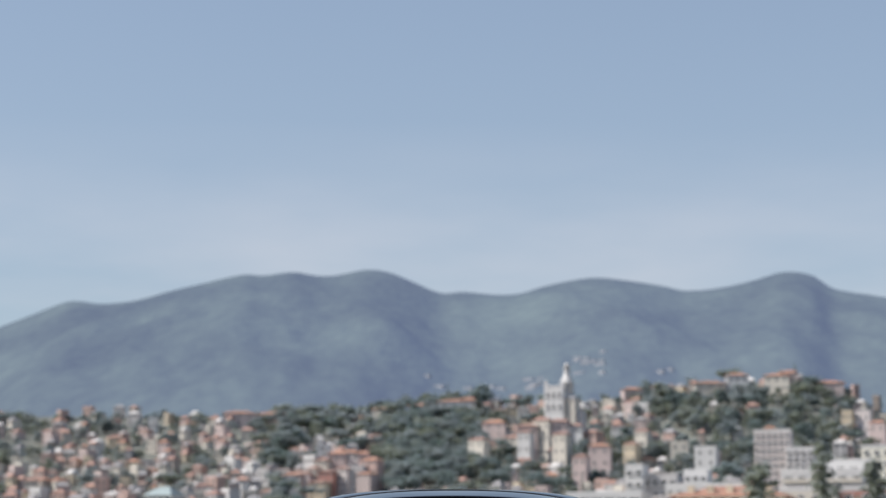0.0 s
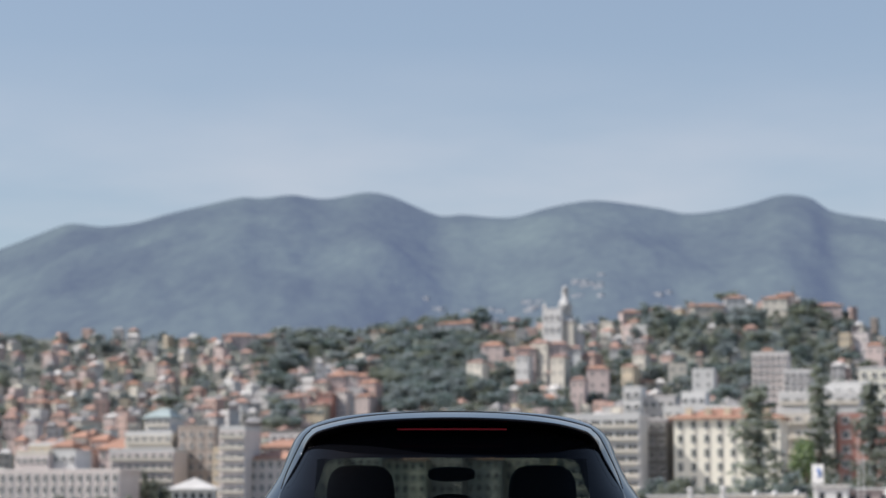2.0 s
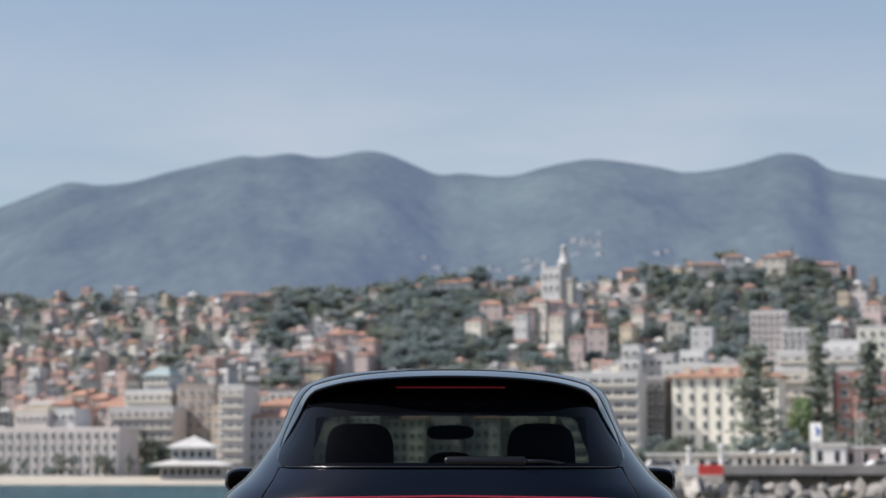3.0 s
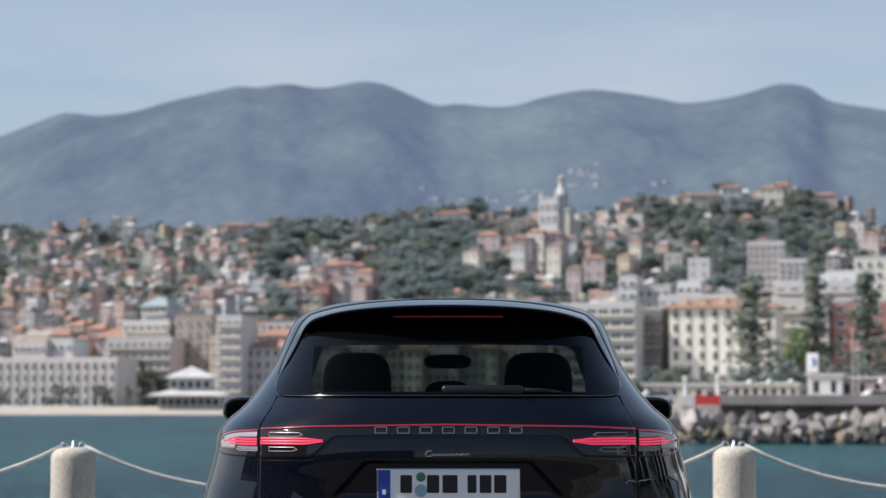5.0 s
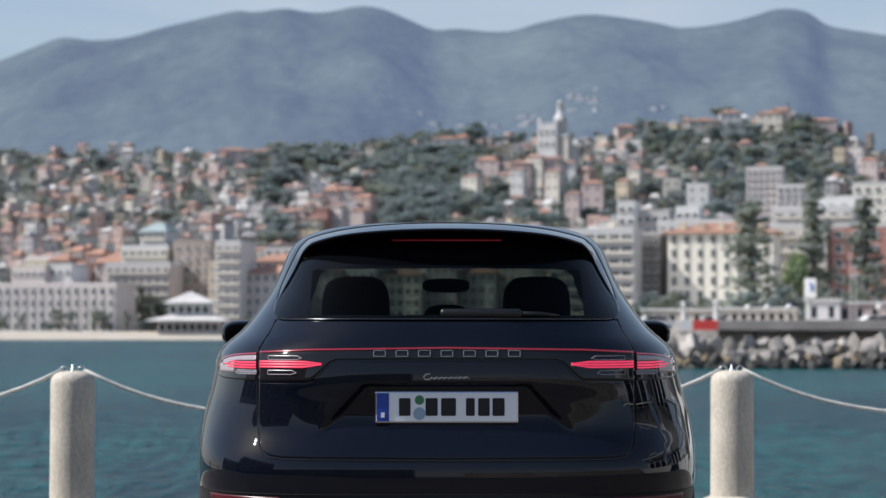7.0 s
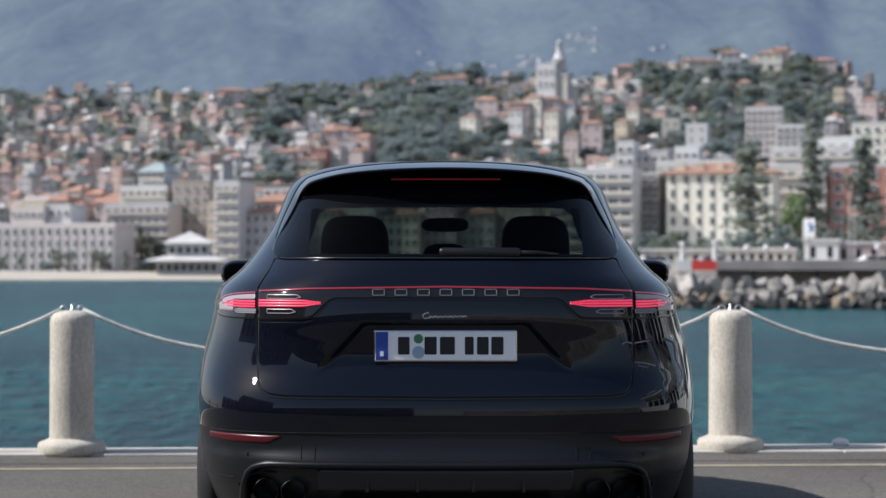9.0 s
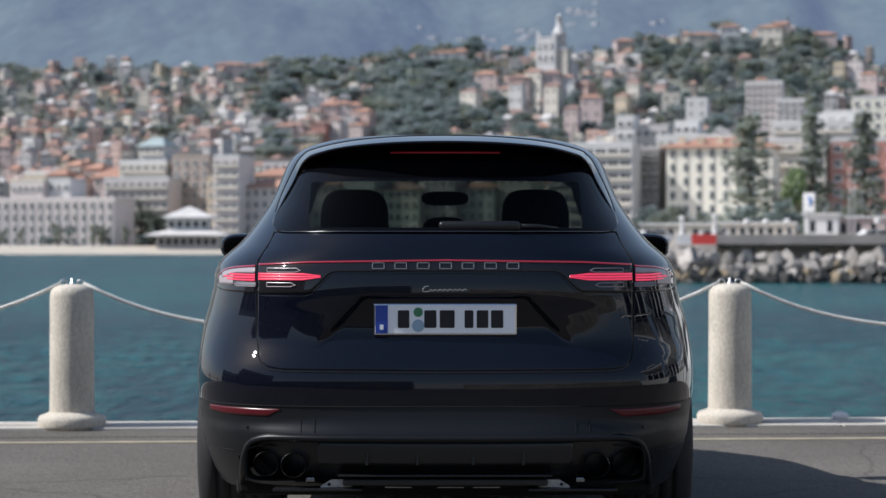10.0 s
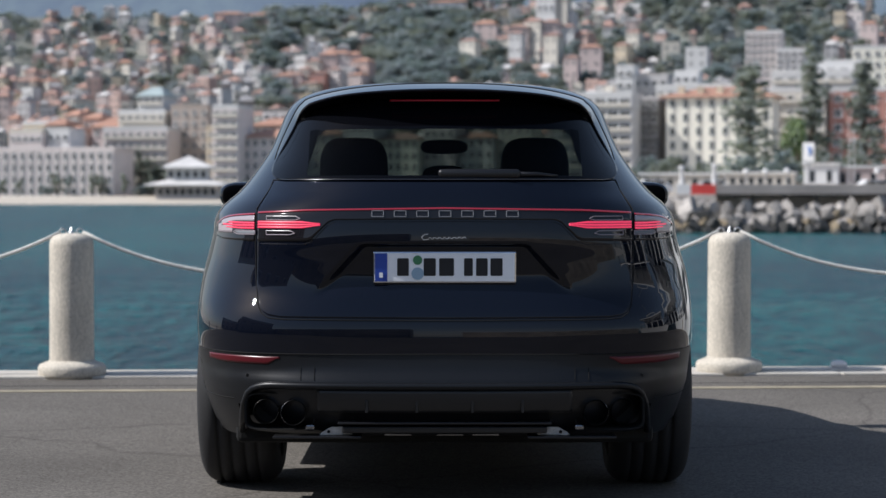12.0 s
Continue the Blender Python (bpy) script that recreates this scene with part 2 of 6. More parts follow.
for m in (M_GREEN, M_GREEN2, M_PALEGREEN, M_BRIGHTGREEN):
    let_through(m, 0.9)
M_TRUNK = material("bark", (0.11, 0.085, 0.065), 0.95, vary=0.3, scale=2, fine=14, bump=0.5)
M_WINDOW = plain("dark_window_glass", (0.035, 0.04, 0.045), 0.12)
# shutter tone paled so that far windows have the low contrast of haze
M_SHUTPANE = material("shuttered_window", (0.17, 0.165, 0.16), 0.8, vary=0.3, scale=0.5, fine=6, bump=0.1, obj_vary=0.4)
M_SHUTTER = material("green_shutters", (0.07, 0.10, 0.085), 0.7, scale=0.5, fine=8)
M_WHITE = material("white_paint", (0.67, 0.66, 0.645), 0.6, vary=0.08, scale=0.4, fine=5, bump=0.05)
M_REDSIGN = material("red_paint", (0.62, 0.06, 0.05), 0.5, vary=0.12, scale=0.6, fine=6)
M_BLUESIGN = plain("blue_sign_paint", (0.05, 0.16, 0.45), 0.5)
# the last wall colour has distance haze mixed in, for far houses
WALLS = {k: material(k + "_plaster", c, 0.9, vary=0.18, scale=0.15, fine=1.5, bump=0.2, depth=0.03, obj_vary=0.25) for k, c in {
    "white": (0.565, 0.555, 0.54), "cream": (0.545, 0.505, 0.44), "ochre": (0.51, 0.43, 0.32), "pink": (0.50, 0.405, 0.38),
    "salmon": (0.47, 0.33, 0.285), "grey": (0.48, 0.46, 0.45), "brown": (0.36, 0.30, 0.26), "red": (0.37, 0.185, 0.15),
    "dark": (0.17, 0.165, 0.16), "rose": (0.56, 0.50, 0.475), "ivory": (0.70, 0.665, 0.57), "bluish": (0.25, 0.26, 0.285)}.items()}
ROOFS = {k: material(k + "_roof", c, 0.9, vary=0.3, scale=0.2, fine=3, bump=0.4, depth=0.05, obj_vary=0.28) for k, c in {
    "terracotta": (0.38, 0.21, 0.15), "rust": (0.34, 0.21, 0.17), "slate": (0.27, 0.26, 0.26), "pale": (0.52, 0.50, 0.48),
    "teal": (0.36, 0.43, 0.43)}.items()}


# ---- mesh helpers ----
def to_object(name, bm, mat, smooth=False):
    me = bpy.data.meshes.new(name)
    bmesh.ops.recalc_face_normals(bm, faces=bm.faces)
    if smooth:
        for f in bm.faces:
            f.smooth = True
    bm.to_mesh(me)
    bm.free()
    for x in mat if isinstance(mat, (list, tuple)) else (mat,):
        me.materials.append(x)
    return new(name, me)


def part(name, bm, mat, parent, label="", smooth=False):
    """One mesh under a thing; the mesh is built in the thing's own axes."""
    ob = to_object(name, bm, mat, smooth)
    ob.parent = parent
    return tagged(ob, label) if label else ob


def thing(name, place=(0, 0, 0), label="", category="", group="", turn=0.0, kind=""):
    ob = new(name)
    ob.matrix_basis = pose(*place, 0, 0, turn)
    return tagged(ob, label, category, group, kind)


def box(bm, x0, x1, y0, y1, z0, z1, bevel=0.0, segs=2):
    r = bmesh.ops.create_cube(bm, size=1, matrix=Matrix.LocRotScale(((x0 + x1) / 2, (y0 + y1) / 2, (z0 + z1) / 2), None, (x1 - x0, y1 - y0, z1 - z0)))
    if bevel:
        bmesh.ops.bevel(bm, geom=list({e for v in r["verts"] for e in v.link_edges}), offset=bevel, segments=segs, profile=0.5, affect="EDGES")
    return bm


def boxed(*a, **k):
    return box(bmesh.new(), *a, **k)


def lathe(profile, segs=32):
    """A turned body from (radius, height) rings."""
    bm = bmesh.new()
    rings = []
    for r, z in profile:
        if r < 1e-6:
            rings.append([bm.verts.new((0, 0, z))])
        else:
            rings.append([bm.verts.new((r * math.cos(2 * math.pi * i / segs), r * math.sin(2 * math.pi * i / segs), z)) for i in range(segs)])
    for a, b in zip(rings, rings[1:]):
        for i in range(segs):
            q = [a[i % len(a)], a[(i + 1) % len(a)], b[(i + 1) % len(b)], b[i % len(b)]]
            q = list(dict.fromkeys(q))
            if len(q) > 2:
                bm.faces.new(q)
    return bm


def tube(points, radius, segs=8, closed=False):
    """A round bar along points; the radius may be a number or one per point."""
    bm = bmesh.new()
    pts = [Vector(p) for p in points]
    rings, last = [], None
    for i, p in enumerate(pts):
        d = (pts[(i + 1) % len(pts)] - pts[i - 1]) if closed else pts[min(i + 1, len(pts) - 1)] - pts[max(i - 1, 0)]
        d.normalize()
        side = d.cross(Vector((0, 0, 1)) if abs(d.z) < 0.9 else Vector((0, 1, 0))).normalized() if last is None else (last - d * last.dot(d)).normalized()
        last = side
        up = side.cross(d)
        r = radius[i] if isinstance(radius, (list, tuple)) else radius
        rings.append([bm.verts.new(p + r * (math.cos(2 * math.pi * k / segs) * side + math.sin(2 * math.pi * k / segs) * up)) for k in range(segs)])
    pairs = list(zip(rings, rings[1:])) + ([(rings[-1], rings[0])] if closed else [])
    for a, b in pairs:
        for k in range(segs):
            bm.faces.new((a[k], a[(k + 1) % segs], b[(k + 1) % segs], b[k]))
    if not closed:
        bm.faces.new(rings[0]), bm.faces.new(rings[-1])
    return bm


def lerp_table(table, z):
    """A smooth value between the rows (z, value) of a table."""
    if z <= table[0][0]:
        return table[0][1]
    for i in range(len(table) - 1):
        (a, u), (b, v) = table[i], table[i + 1]
        if z <= b:
            m0 = (v - table[i - 1][1]) / (b - table[i - 1][0]) if i else (v - u) / (b - a)
            m1 = (table[i + 2][1] - u) / (table[i + 2][0] - a) if i + 2 < len(table) else (v - u) / (b - a)
            h, t = b - a, (z - a) / (b - a)
            return (2 * t**3 - 3 * t**2 + 1) * u + (t**3 - 2 * t**2 + t) * h * m0 + (3 * t**2 - 2 * t**3) * v + (t**3 - t**2) * h * m1
    return table[-1][1]

# ---- ground, sea and distance ----
SEA = -2.0


def quay_edge(x):
    return 13.91 + 0.055 * x


def crest(a):
    """How steeply the town's skyline stands above the eye along a bearing (its tangent)."""
    return lerp_table([(-0.25, 0.084), (-0.12, 0.083), (-0.06, 0.082), (-0.03, 0.086), (0.03, 0.0875), (0.08, 0.092), (0.12, 0.097), (0.16, 0.100), (0.185, 0.096), (0.21, 0.083), (0.30, 0.07)], a)


def ridge(a):
    """The tangent of the mountains' skyline along a bearing."""
    return lerp_table([(-0.30, 0.098), (-0.25, 0.114), (-0.2149, 0.1262), (-0.1989, 0.1324), (-0.1829, 0.1384), (-0.1762, 0.1384), (-0.1667, 0.1373), (-0.1506, 0.1389), (-0.1345, 0.1433), (-0.1211, 0.1465), (-0.1050, 0.1503), (-0.0982, 0.1514), (-0.0901, 0.1509), (-0.0753, 0.1525), (-0.0645, 0.1508), (-0.0564, 0.1508), (-0.0402, 0.1536), (-0.0294, 0.1522), (-0.0186, 0.1478), (-0.0052, 0.1424),
                       (0.0056, 0.1429), (0.0218, 0.1415), (0.0325, 0.1421), (0.0433, 0.1453), (0.0568, 0.1483), (0.0690, 0.1497), (0.0838, 0.1483), (0.0999, 0.1458), (0.1120, 0.1434), (0.1295, 0.1450), (0.1457, 0.1488), (0.1566, 0.1521), (0.1647, 0.1523), (0.1727, 0.1504), (0.1806, 0.1450), (0.1913, 0.1423), (0.2068, 0.1398), (0.26, 0.133)], a)


def shore(a):
    return 662.0


def land(x, y):
    """The height of the land: the bay's floor, the shore, the town's hill, a valley and the mountains."""
    a = x / max(y, 1.0)
    if y < 600:
        return SEA - 6.0
    s = shore(a)
    if y < s:
        return SEA - 6.0 + 6.4 * max(0, (y - s + 60) / 60)
    top = crest(a)
    far = 1400
    if y < far:
        k = max(0.0, (y - 730) / (far - 730))
        return SEA + 0.4 + min(1, (y - s) / 28) * 2.2 + k * (top * y + EYE) * (0.98 + 0.04 * noise.noise((x / 90, y / 90, 0)))
    drop = max(0.0, 1 - ((y - far) / 700)) ** 2
    hill = (top * far + EYE) * (0.35 + 0.65 * drop)
    rise = max(0.0, min(1.0, (y - 1900) / 2400))
    peak = ridge(a) * 4300
    fade = math.sin(math.pi * min(1, rise)) ** 0.7
    folds = 0.10 * noise.fractal((x / 620 + y / 3800, y / 4200, 3), 1.0, 2.1, 5) + 0.035 * abs(noise.noise((x / 170 - y / 1300, y / 900, 5))) + 0.016 * noise.fractal((x / 95, y / 260, 9), 0.9, 2.0, 3)
    m = peak * (rise ** 0.85 + folds * fade)
    if y > 4300:
        m = peak * max(0.2, 1 - (y - 4300) / 900)
    spur = 0.104 * 2700 * math.exp(-((a + 0.107) / 0.04) ** 2) * (0.9 + 0.1 * noise.noise((x / 150, y / 400, 2))) * max(0.0, 1 - abs(y - 2700) / 520)
    return max(hill * (1 - rise), m, spur)


def build_ground():
    """One sheet from the bay's floor to the mountains, finer towards the town."""
    bm = bmesh.new()
    ys = [-400, -200, -60, 60, 300, 560, 600] + [630, 645, 655, 662, 670, 680, 690] + list(range(700, 1460, 18)) + list(range(1480, 2000, 60)) + list(range(2000, 4300, 46)) + [4300] + list(range(4370, 4800, 70)) + [4800, 4900]
    cols = 340
    rows = []
    for y in ys:
        row = []
        for i in range(cols + 1):
            a = -0.42 + 0.84 * i / cols
            x = a * max(y, 900) if y > 0 else a * 1500
            row.append(bm.verts.new((x, y, land(x, y) if y > 0 else SEA - 6)))
        rows.append(row)
    for p, q in zip(rows, rows[1:]):
        for i in range(cols):
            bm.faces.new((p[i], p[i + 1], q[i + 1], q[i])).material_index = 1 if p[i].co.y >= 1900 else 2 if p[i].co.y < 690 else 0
    ob = to_object("ground", bm, (M_HILL, M_HAZED_MOUNTAIN, M_SAND), True)
    return tagged(ob, "scrubby hillside rising to wooded mountains with painted blue haze glow", "ground", kind="structure")


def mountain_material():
    """Wooded slopes far off; kilometres of bright air painted as blue glow."""
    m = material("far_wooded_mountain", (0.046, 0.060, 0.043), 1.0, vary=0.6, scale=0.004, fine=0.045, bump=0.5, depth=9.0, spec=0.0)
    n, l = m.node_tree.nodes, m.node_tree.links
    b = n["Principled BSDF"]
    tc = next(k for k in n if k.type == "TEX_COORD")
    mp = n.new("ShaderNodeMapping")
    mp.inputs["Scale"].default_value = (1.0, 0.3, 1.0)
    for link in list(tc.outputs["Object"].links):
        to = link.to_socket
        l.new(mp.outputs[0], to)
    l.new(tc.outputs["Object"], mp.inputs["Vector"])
    # blue emission stands in for the haze before the slopes
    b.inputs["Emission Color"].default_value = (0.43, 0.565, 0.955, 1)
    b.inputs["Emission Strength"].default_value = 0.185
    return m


M_HAZED_MOUNTAIN = mountain_material()
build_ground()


def water_material():
    m = bpy.data.materials.new("teal_sea")
    m.use_nodes = True
    n, l = m.node_tree.nodes, m.node_tree.links
    b = n["Principled BSDF"]
    b.inputs["Roughness"].default_value = 0.25
    b.inputs["IOR"].default_value = 1.33
    b.inputs["Specular IOR Level"].default_value = 0.09
    tc, mp = n.new("ShaderNodeTexCoord"), n.new("ShaderNodeMapping")
    mp.inputs["Scale"].default_value = (3.0, 0.95, 1.0)
    l.new(tc.outputs["Object"], mp.inputs["Vector"])
    w1, w2, w3 = (n.new("ShaderNodeTexNoise") for _ in range(3))
    for w, s, d in ((w1, 0.75, 5), (w2, 2.6, 4), (w3, 0.02, 4)):
        w.inputs["Scale"].default_value, w.inputs["Detail"].default_value = s, d
        l.new(mp.outputs[0], w.inputs["Vector"])
    ramp = n.new("ShaderNodeValToRGB")
    ramp.color_ramp.elements[0].position, ramp.color_ramp.elements[1].position = 0.43, 0.58
    ramp.color_ramp.elements[0].color = (0.0014, 0.029, 0.040, 1)
    ramp.color_ramp.elements[1].color = (0.0065, 0.086, 0.088, 1)
    mixf = n.new("ShaderNodeMath")
    mixf.operation = "MULTIPLY_ADD"
    mixf.inputs[1].default_value = 0.5
    l.new(w1.outputs["Fac"], mixf.inputs[0])
    half = n.new("ShaderNodeMath")
    half.operation = "MULTIPLY"
    half.inputs[1].default_value = 0.5
    l.new(w3.outputs["Fac"], half.inputs[0])
    l.new(half.outputs[0], mixf.inputs[2])
    l.new(mixf.outputs[0], ramp.inputs[0])
    l.new(ramp.outputs[0], b.inputs["Base Color"])
    b1, b2 = n.new("ShaderNodeBump"), n.new("ShaderNodeBump")
    b1.inputs["Strength"].default_value, b1.inputs["Distance"].default_value = 1.0, 0.55
    b2.inputs["Strength"].default_value, b2.inputs["Distance"].default_value = 1.0, 0.12
    l.new(w1.outputs["Fac"], b1.inputs["Height"])
    l.new(w2.outputs["Fac"], b2.inputs["Height"])
    l.new(b1.outputs[0], b2.inputs["Normal"])
    l.new(b2.outputs[0], b.inputs["Normal"])
    return m


def build_water():
    bm = bmesh.new()
    rows = []
    ys = [-400, -100, 8] + [12 + 1.2 * i for i in range(60)] + [90, 110, 140, 180, 230, 300, 400, 520, 720]
    for y in ys:
        row = []
        for i in range(61):
            x = (i / 30 - 1) * (0.35 * max(y, 0) + 30 if y > 8 else 500)
            z = SEA + (0.10 * noise.noise((x / 3.5, y / 1.6, 0)) if 12 < y < 90 else 0)
            row.append(bm.verts.new((x, y, z)))
        rows.append(row)
    for p, q in zip(rows, rows[1:]):
        for i in range(60):
            bm.faces.new((p[i], p[i + 1], q[i + 1], q[i]))
    return tagged(to_object("water", bm, water_material(), True), "choppy teal sea water of the bay", "sea", kind="structure")


build_water()


def strip(name, mat, y0, y1, z0, z1, label, category, x0=-60.0, x1=9.0):
    """A length of the quay that runs along its edge; y is counted back from the edge."""
    bm = bmesh.new()
    n = 60
    lows, highs = [], []
    for i in range(n + 1):
        x = x0 + (x1 - x0) * i / n
        e = quay_edge(x)
        lows.append([bm.verts.new((x, e + y, z0)) for y in (y0, y1)])
        highs.append([bm.verts.new((x, e + y, z1)) for y in (y0, y1)])
    for i in range(n):
        a, b, c, d = lows[i], lows[i + 1], highs[i], highs[i + 1]
        bm.faces.new((c[0], d[0], d[1], c[1]))
        bm.faces.new((a[0], b[0], d[0], c[0]))
        bm.faces.new((a[1], b[1], d[1], c[1]))
        bm.faces.new((a[0], a[1], b[1], b[0]))
    for a, c in ((lows[0], highs[0]), (lows[-1], highs[-1])):
        bm.faces.new((a[0], a[1], c[1], c[0]))
    return tagged(to_object(name, bm, mat), label, category, kind="structure")


strip("road", M_ASPHALT, -45, -0.90, -2.6, 0.0, "worn grey asphalt quay surface", "asphalt")
strip("kerb_inner", M_ASPHALT, -0.90, -0.44, -2.6, 0.003, "patched grey asphalt strip along the coping", "kerb")
coping = strip("kerb_outer", M_KERB2, -0.44, -0.006, -2.6, 0.004, "pale stone coping along the quay edge", "kerb")


def lay_coping():
    """Coping stones of uneven length, a little out of line, with open joints."""
    r = random.Random(3)
    for mid, half, top in ((-0.357, 0.078, 0.020), (-0.138, 0.138, 0.026)):
        x = -14.0
        while x < 9.0:
            w = min(r.uniform(1.15, 1.75), 9.05 - x)
            bm = boxed(-w / 2 + 0.004, w / 2 - 0.004, -half, half, -0.05, 0.0, 0.007, 2)
            ob = to_object("coping_stone", bm, M_KERB)
            ob.parent = coping
            ob.matrix_basis = pose(x + w / 2, quay_edge(x + w / 2) + mid + r.uniform(-0.008, 0.004), top + r.uniform(-0.003, 0.003), 0, 0, math.degrees(math.atan(0.055)) + r.uniform(-0.15, 0.15))
            x += w + (1.0 if x + w > 8.9 else 0.0)


lay_coping()
strip("road_marking", M_YELLOW, -1.29, -1.17, -0.002, 0.004, "thin worn yellow line on the asphalt", "line")

# ---- the car ----
REAR = 7.60          # the rearmost point of the car
AXLE, FRONT_AXLE, WHEEL = 1.03, 3.925, 0.378
CORNER = 1.38        # how far forward the tail's rounded corners reach
HALF = [(0.20, 0.880), (0.30, 0.924), (0.42, 0.961), (0.558, 0.977), (0.72, 0.978), (0.837, 0.974), (0.892, 0.964), (0.947, 0.949), (1.018, 0.932), (1.064, 0.928), (1.106, 0.912),
        (1.138, 0.885), (1.179, 0.838), (1.22, 0.802), (1.269, 0.766), (1.342, 0.718), (1.416, 0.685), (1.499, 0.652), (1.537, 0.625), (1.563, 0.588), (1.582, 0.54), (1.598, 0.46), (1.612, 0.32), (1.622, 0.0)]
BACK = [(0.20, 0.22), (0.26, 0.11), (0.34, 0.03), (0.42, -0.016), (0.485, -0.018), (0.505, -0.010), (0.53, 0.006), (0.56, 0.014), (0.60, 0.018), (0.66, 0.018), (0.70, 0.022), (0.74, 0.034), (0.80, 0.062), (0.84, 0.068), (0.92, 0.062), (1.0, 0.055), (1.07, 0.062), (1.12, 0.073), (1.17, 0.094), (1.22, 0.128),
        (1.34, 0.24), (1.46, 0.343), (1.54, 0.41), (1.57, 0.455), (1.595, 0.54), (1.612, 0.84), (1.622, 1.5)]
FRONT = [(0.20, 4.66), (0.30, 4.80), (0.5, 4.86), (0.65, 4.74), (0.78, 4.54), (0.90, 4.22), (0.98, 3.88), (1.04, 3.52), (1.09, 3.26), (1.14, 3.16), (1.25, 3.02),
         (1.40, 2.86), (1.50, 2.73), (1.56, 2.62), (1.59, 2.45), (1.61, 2.15), (1.622, 1.8)]


def smooth(t):
    t = max(0.0, min(1.0, t))
    return t * t * (3 - 2 * t)


def bow(z):
    """How square the tail is in plan."""
    return lerp_table([(0.2, 3.6), (0.5, 3.8), (0.6, 4.2), (0.68, 4.4), (0.76, 4.2), (0.84, 3.8), (0.92, 3.55), (1.0, 3.5), (1.1, 3.4), (1.2, 3.1), (1.5, 3.0), (1.64, 2.6)], z)


def recess(x, z):
    """The pressed-in field round the number plate."""
    half = 0.315 + 0.115 * (0.985 - z) / 0.125
    a = smooth((half + 0.008 - abs(x)) / 0.052)
    b = smooth((0.992 - z) / 0.012) * smooth((z - 0.79) / 0.09)
    return 0.032 * a * b


def tail(x, z):
    """The car's rear surface: metres ahead of its rearmost point."""
    w, n, b = lerp_table(HALF, z), bow(z), lerp_table(BACK, z)
    k = max(0.0, 1 - min(1.0, abs(x) / max(w, 1e-4)) ** n) ** (1 / n)
    return (CORNER - (CORNER - b) * k if b < CORNER else b) + recess(x, z)


def ring_point(i, z, q=44, side=44):
    """One point of the body's outline at a height; i runs round it from the right side over the tail."""
    w, n, b, f = lerp_table(HALF, z), bow(z), lerp_table(BACK, z), lerp_table(FRONT, z)
    yc = CORNER if b < 0.9 else max(CORNER, (b + f) / 2)
    yf = max(yc + 0.02, min(3.5, f - 0.75)) if z < 1.1 else max(yc + 0.02, f - 0.35)
    if i < q:
        a = math.pi * i / q
        c, s = math.cos(a), math.sin(a)
        return w * math.copysign(abs(c) ** (2 / n), c), yc - (yc - b) * abs(s) ** (2 / n)
    i -= q
    if i < side:
        return -w, yc + (yf - yc) * i / side
    i -= side
    if i < q:
        a = math.pi + math.pi * i / q
        c, s = math.cos(a), math.sin(a)
        return w * math.copysign(abs(c) ** (2 / 2.8), c), yf + (f - yf) * abs(s) ** (2 / 2.8)
    i -= q
    return w, yf + (yc - yf) * i / side


def hem(x, y):
    """The lower edge of the body: sills, raised bumper corners and round wheel arches."""
    z = 0.27 + 0.15 * smooth((abs(x) - 0.80) / 0.19) * smooth((0.75 - y) / 0.3)
    if abs(x) > 0.72:
        for axle in (AXLE, FRONT_AXLE):
            d = abs(y - axle)
            if d < 0.45:
                z = max(z, WHEEL + math.sqrt(0.45 ** 2 - d * d))
    return z


def patch(x0, x1, low, high, out=0.004, thick=0.012, nx=40, nz=6):
    """A shell that follows the tail between two curves z(x), proud of it by out."""
    bm = bmesh.new()
    grid = []
    for i in range(nx + 1):
        x = x0 + (x1 - x0) * i / nx
        lo, hi = low(x), high(x)
        grid.append([(x, lo + (hi - lo) * j / nz) for j in range(nz + 1)])
    face = [[bm.verts.new((x, tail(x, z) - out, z)) for x, z in c] for c in grid]
    inner = [[bm.verts.new((x, tail(x, z) - out + thick, z)) for x, z in c] for c in grid]
    for a in range(nx):
        for j in range(nz):
            bm.faces.new((face[a][j], face[a + 1][j], face[a + 1][j + 1], face[a][j + 1]))
    rim = [(a, 0) for a in range(nx)] + [(nx, j) for j in range(nz)] + [(a, nz) for a in range(nx, 0, -1)] + [(0, j) for j in range(nz, 0, -1)]
    for (a, j), (b, k) in zip(rim, rim[1:] + rim[:1]):
        bm.faces.new((face[a][j], face[b][k], inner[b][k], inner[a][j]))
    return bm


def seam(points, radius=0.0024, out=0.0012, steps=8):
    """A thin bar along the tail through points (x, z)."""
    pts = []
    for (x0, z0), (x1, z1) in zip(points, points[1:]):
        pts += [(x0 + (x1 - x0) * i / steps, z0 + (z1 - z0) * i / steps) for i in range(steps)]
    pts.append(points[-1])
    return tube([(x, tail(x, z) - out, z) for x, z in pts], radius, 6)


def line(points):
    """z(x) through points, straight between them."""
    def z(x):
        if x <= points[0][0]:
            return points[0][1]
        for (a, u), (b, v) in zip(points, points[1:]):
            if x <= b:
                return u + (v - u) * (x - a) / (b - a)
        return points[-1][1]
    return z


def both(points):
    """The same curve on both sides of the car's middle, from its right half."""
    return line([(-x, z) for x, z in reversed(points)] + [(x, z) for x, z in points if x > 0])


def window_top(x):
    return line([(0.000, 1.532), (0.400, 1.532), (0.470, 1.527), (0.525, 1.514), (0.565, 1.485), (0.597, 1.424), (0.636, 1.348), (0.655, 1.302), (0.660, 1.262)])(abs(x))


def window_foot(x):
    return line([(0.0, 1.2245), (0.605, 1.2245), (0.635, 1.2300), (0.649, 1.2410), (0.656, 1.256), (0.660, 1.262)])(abs(x))


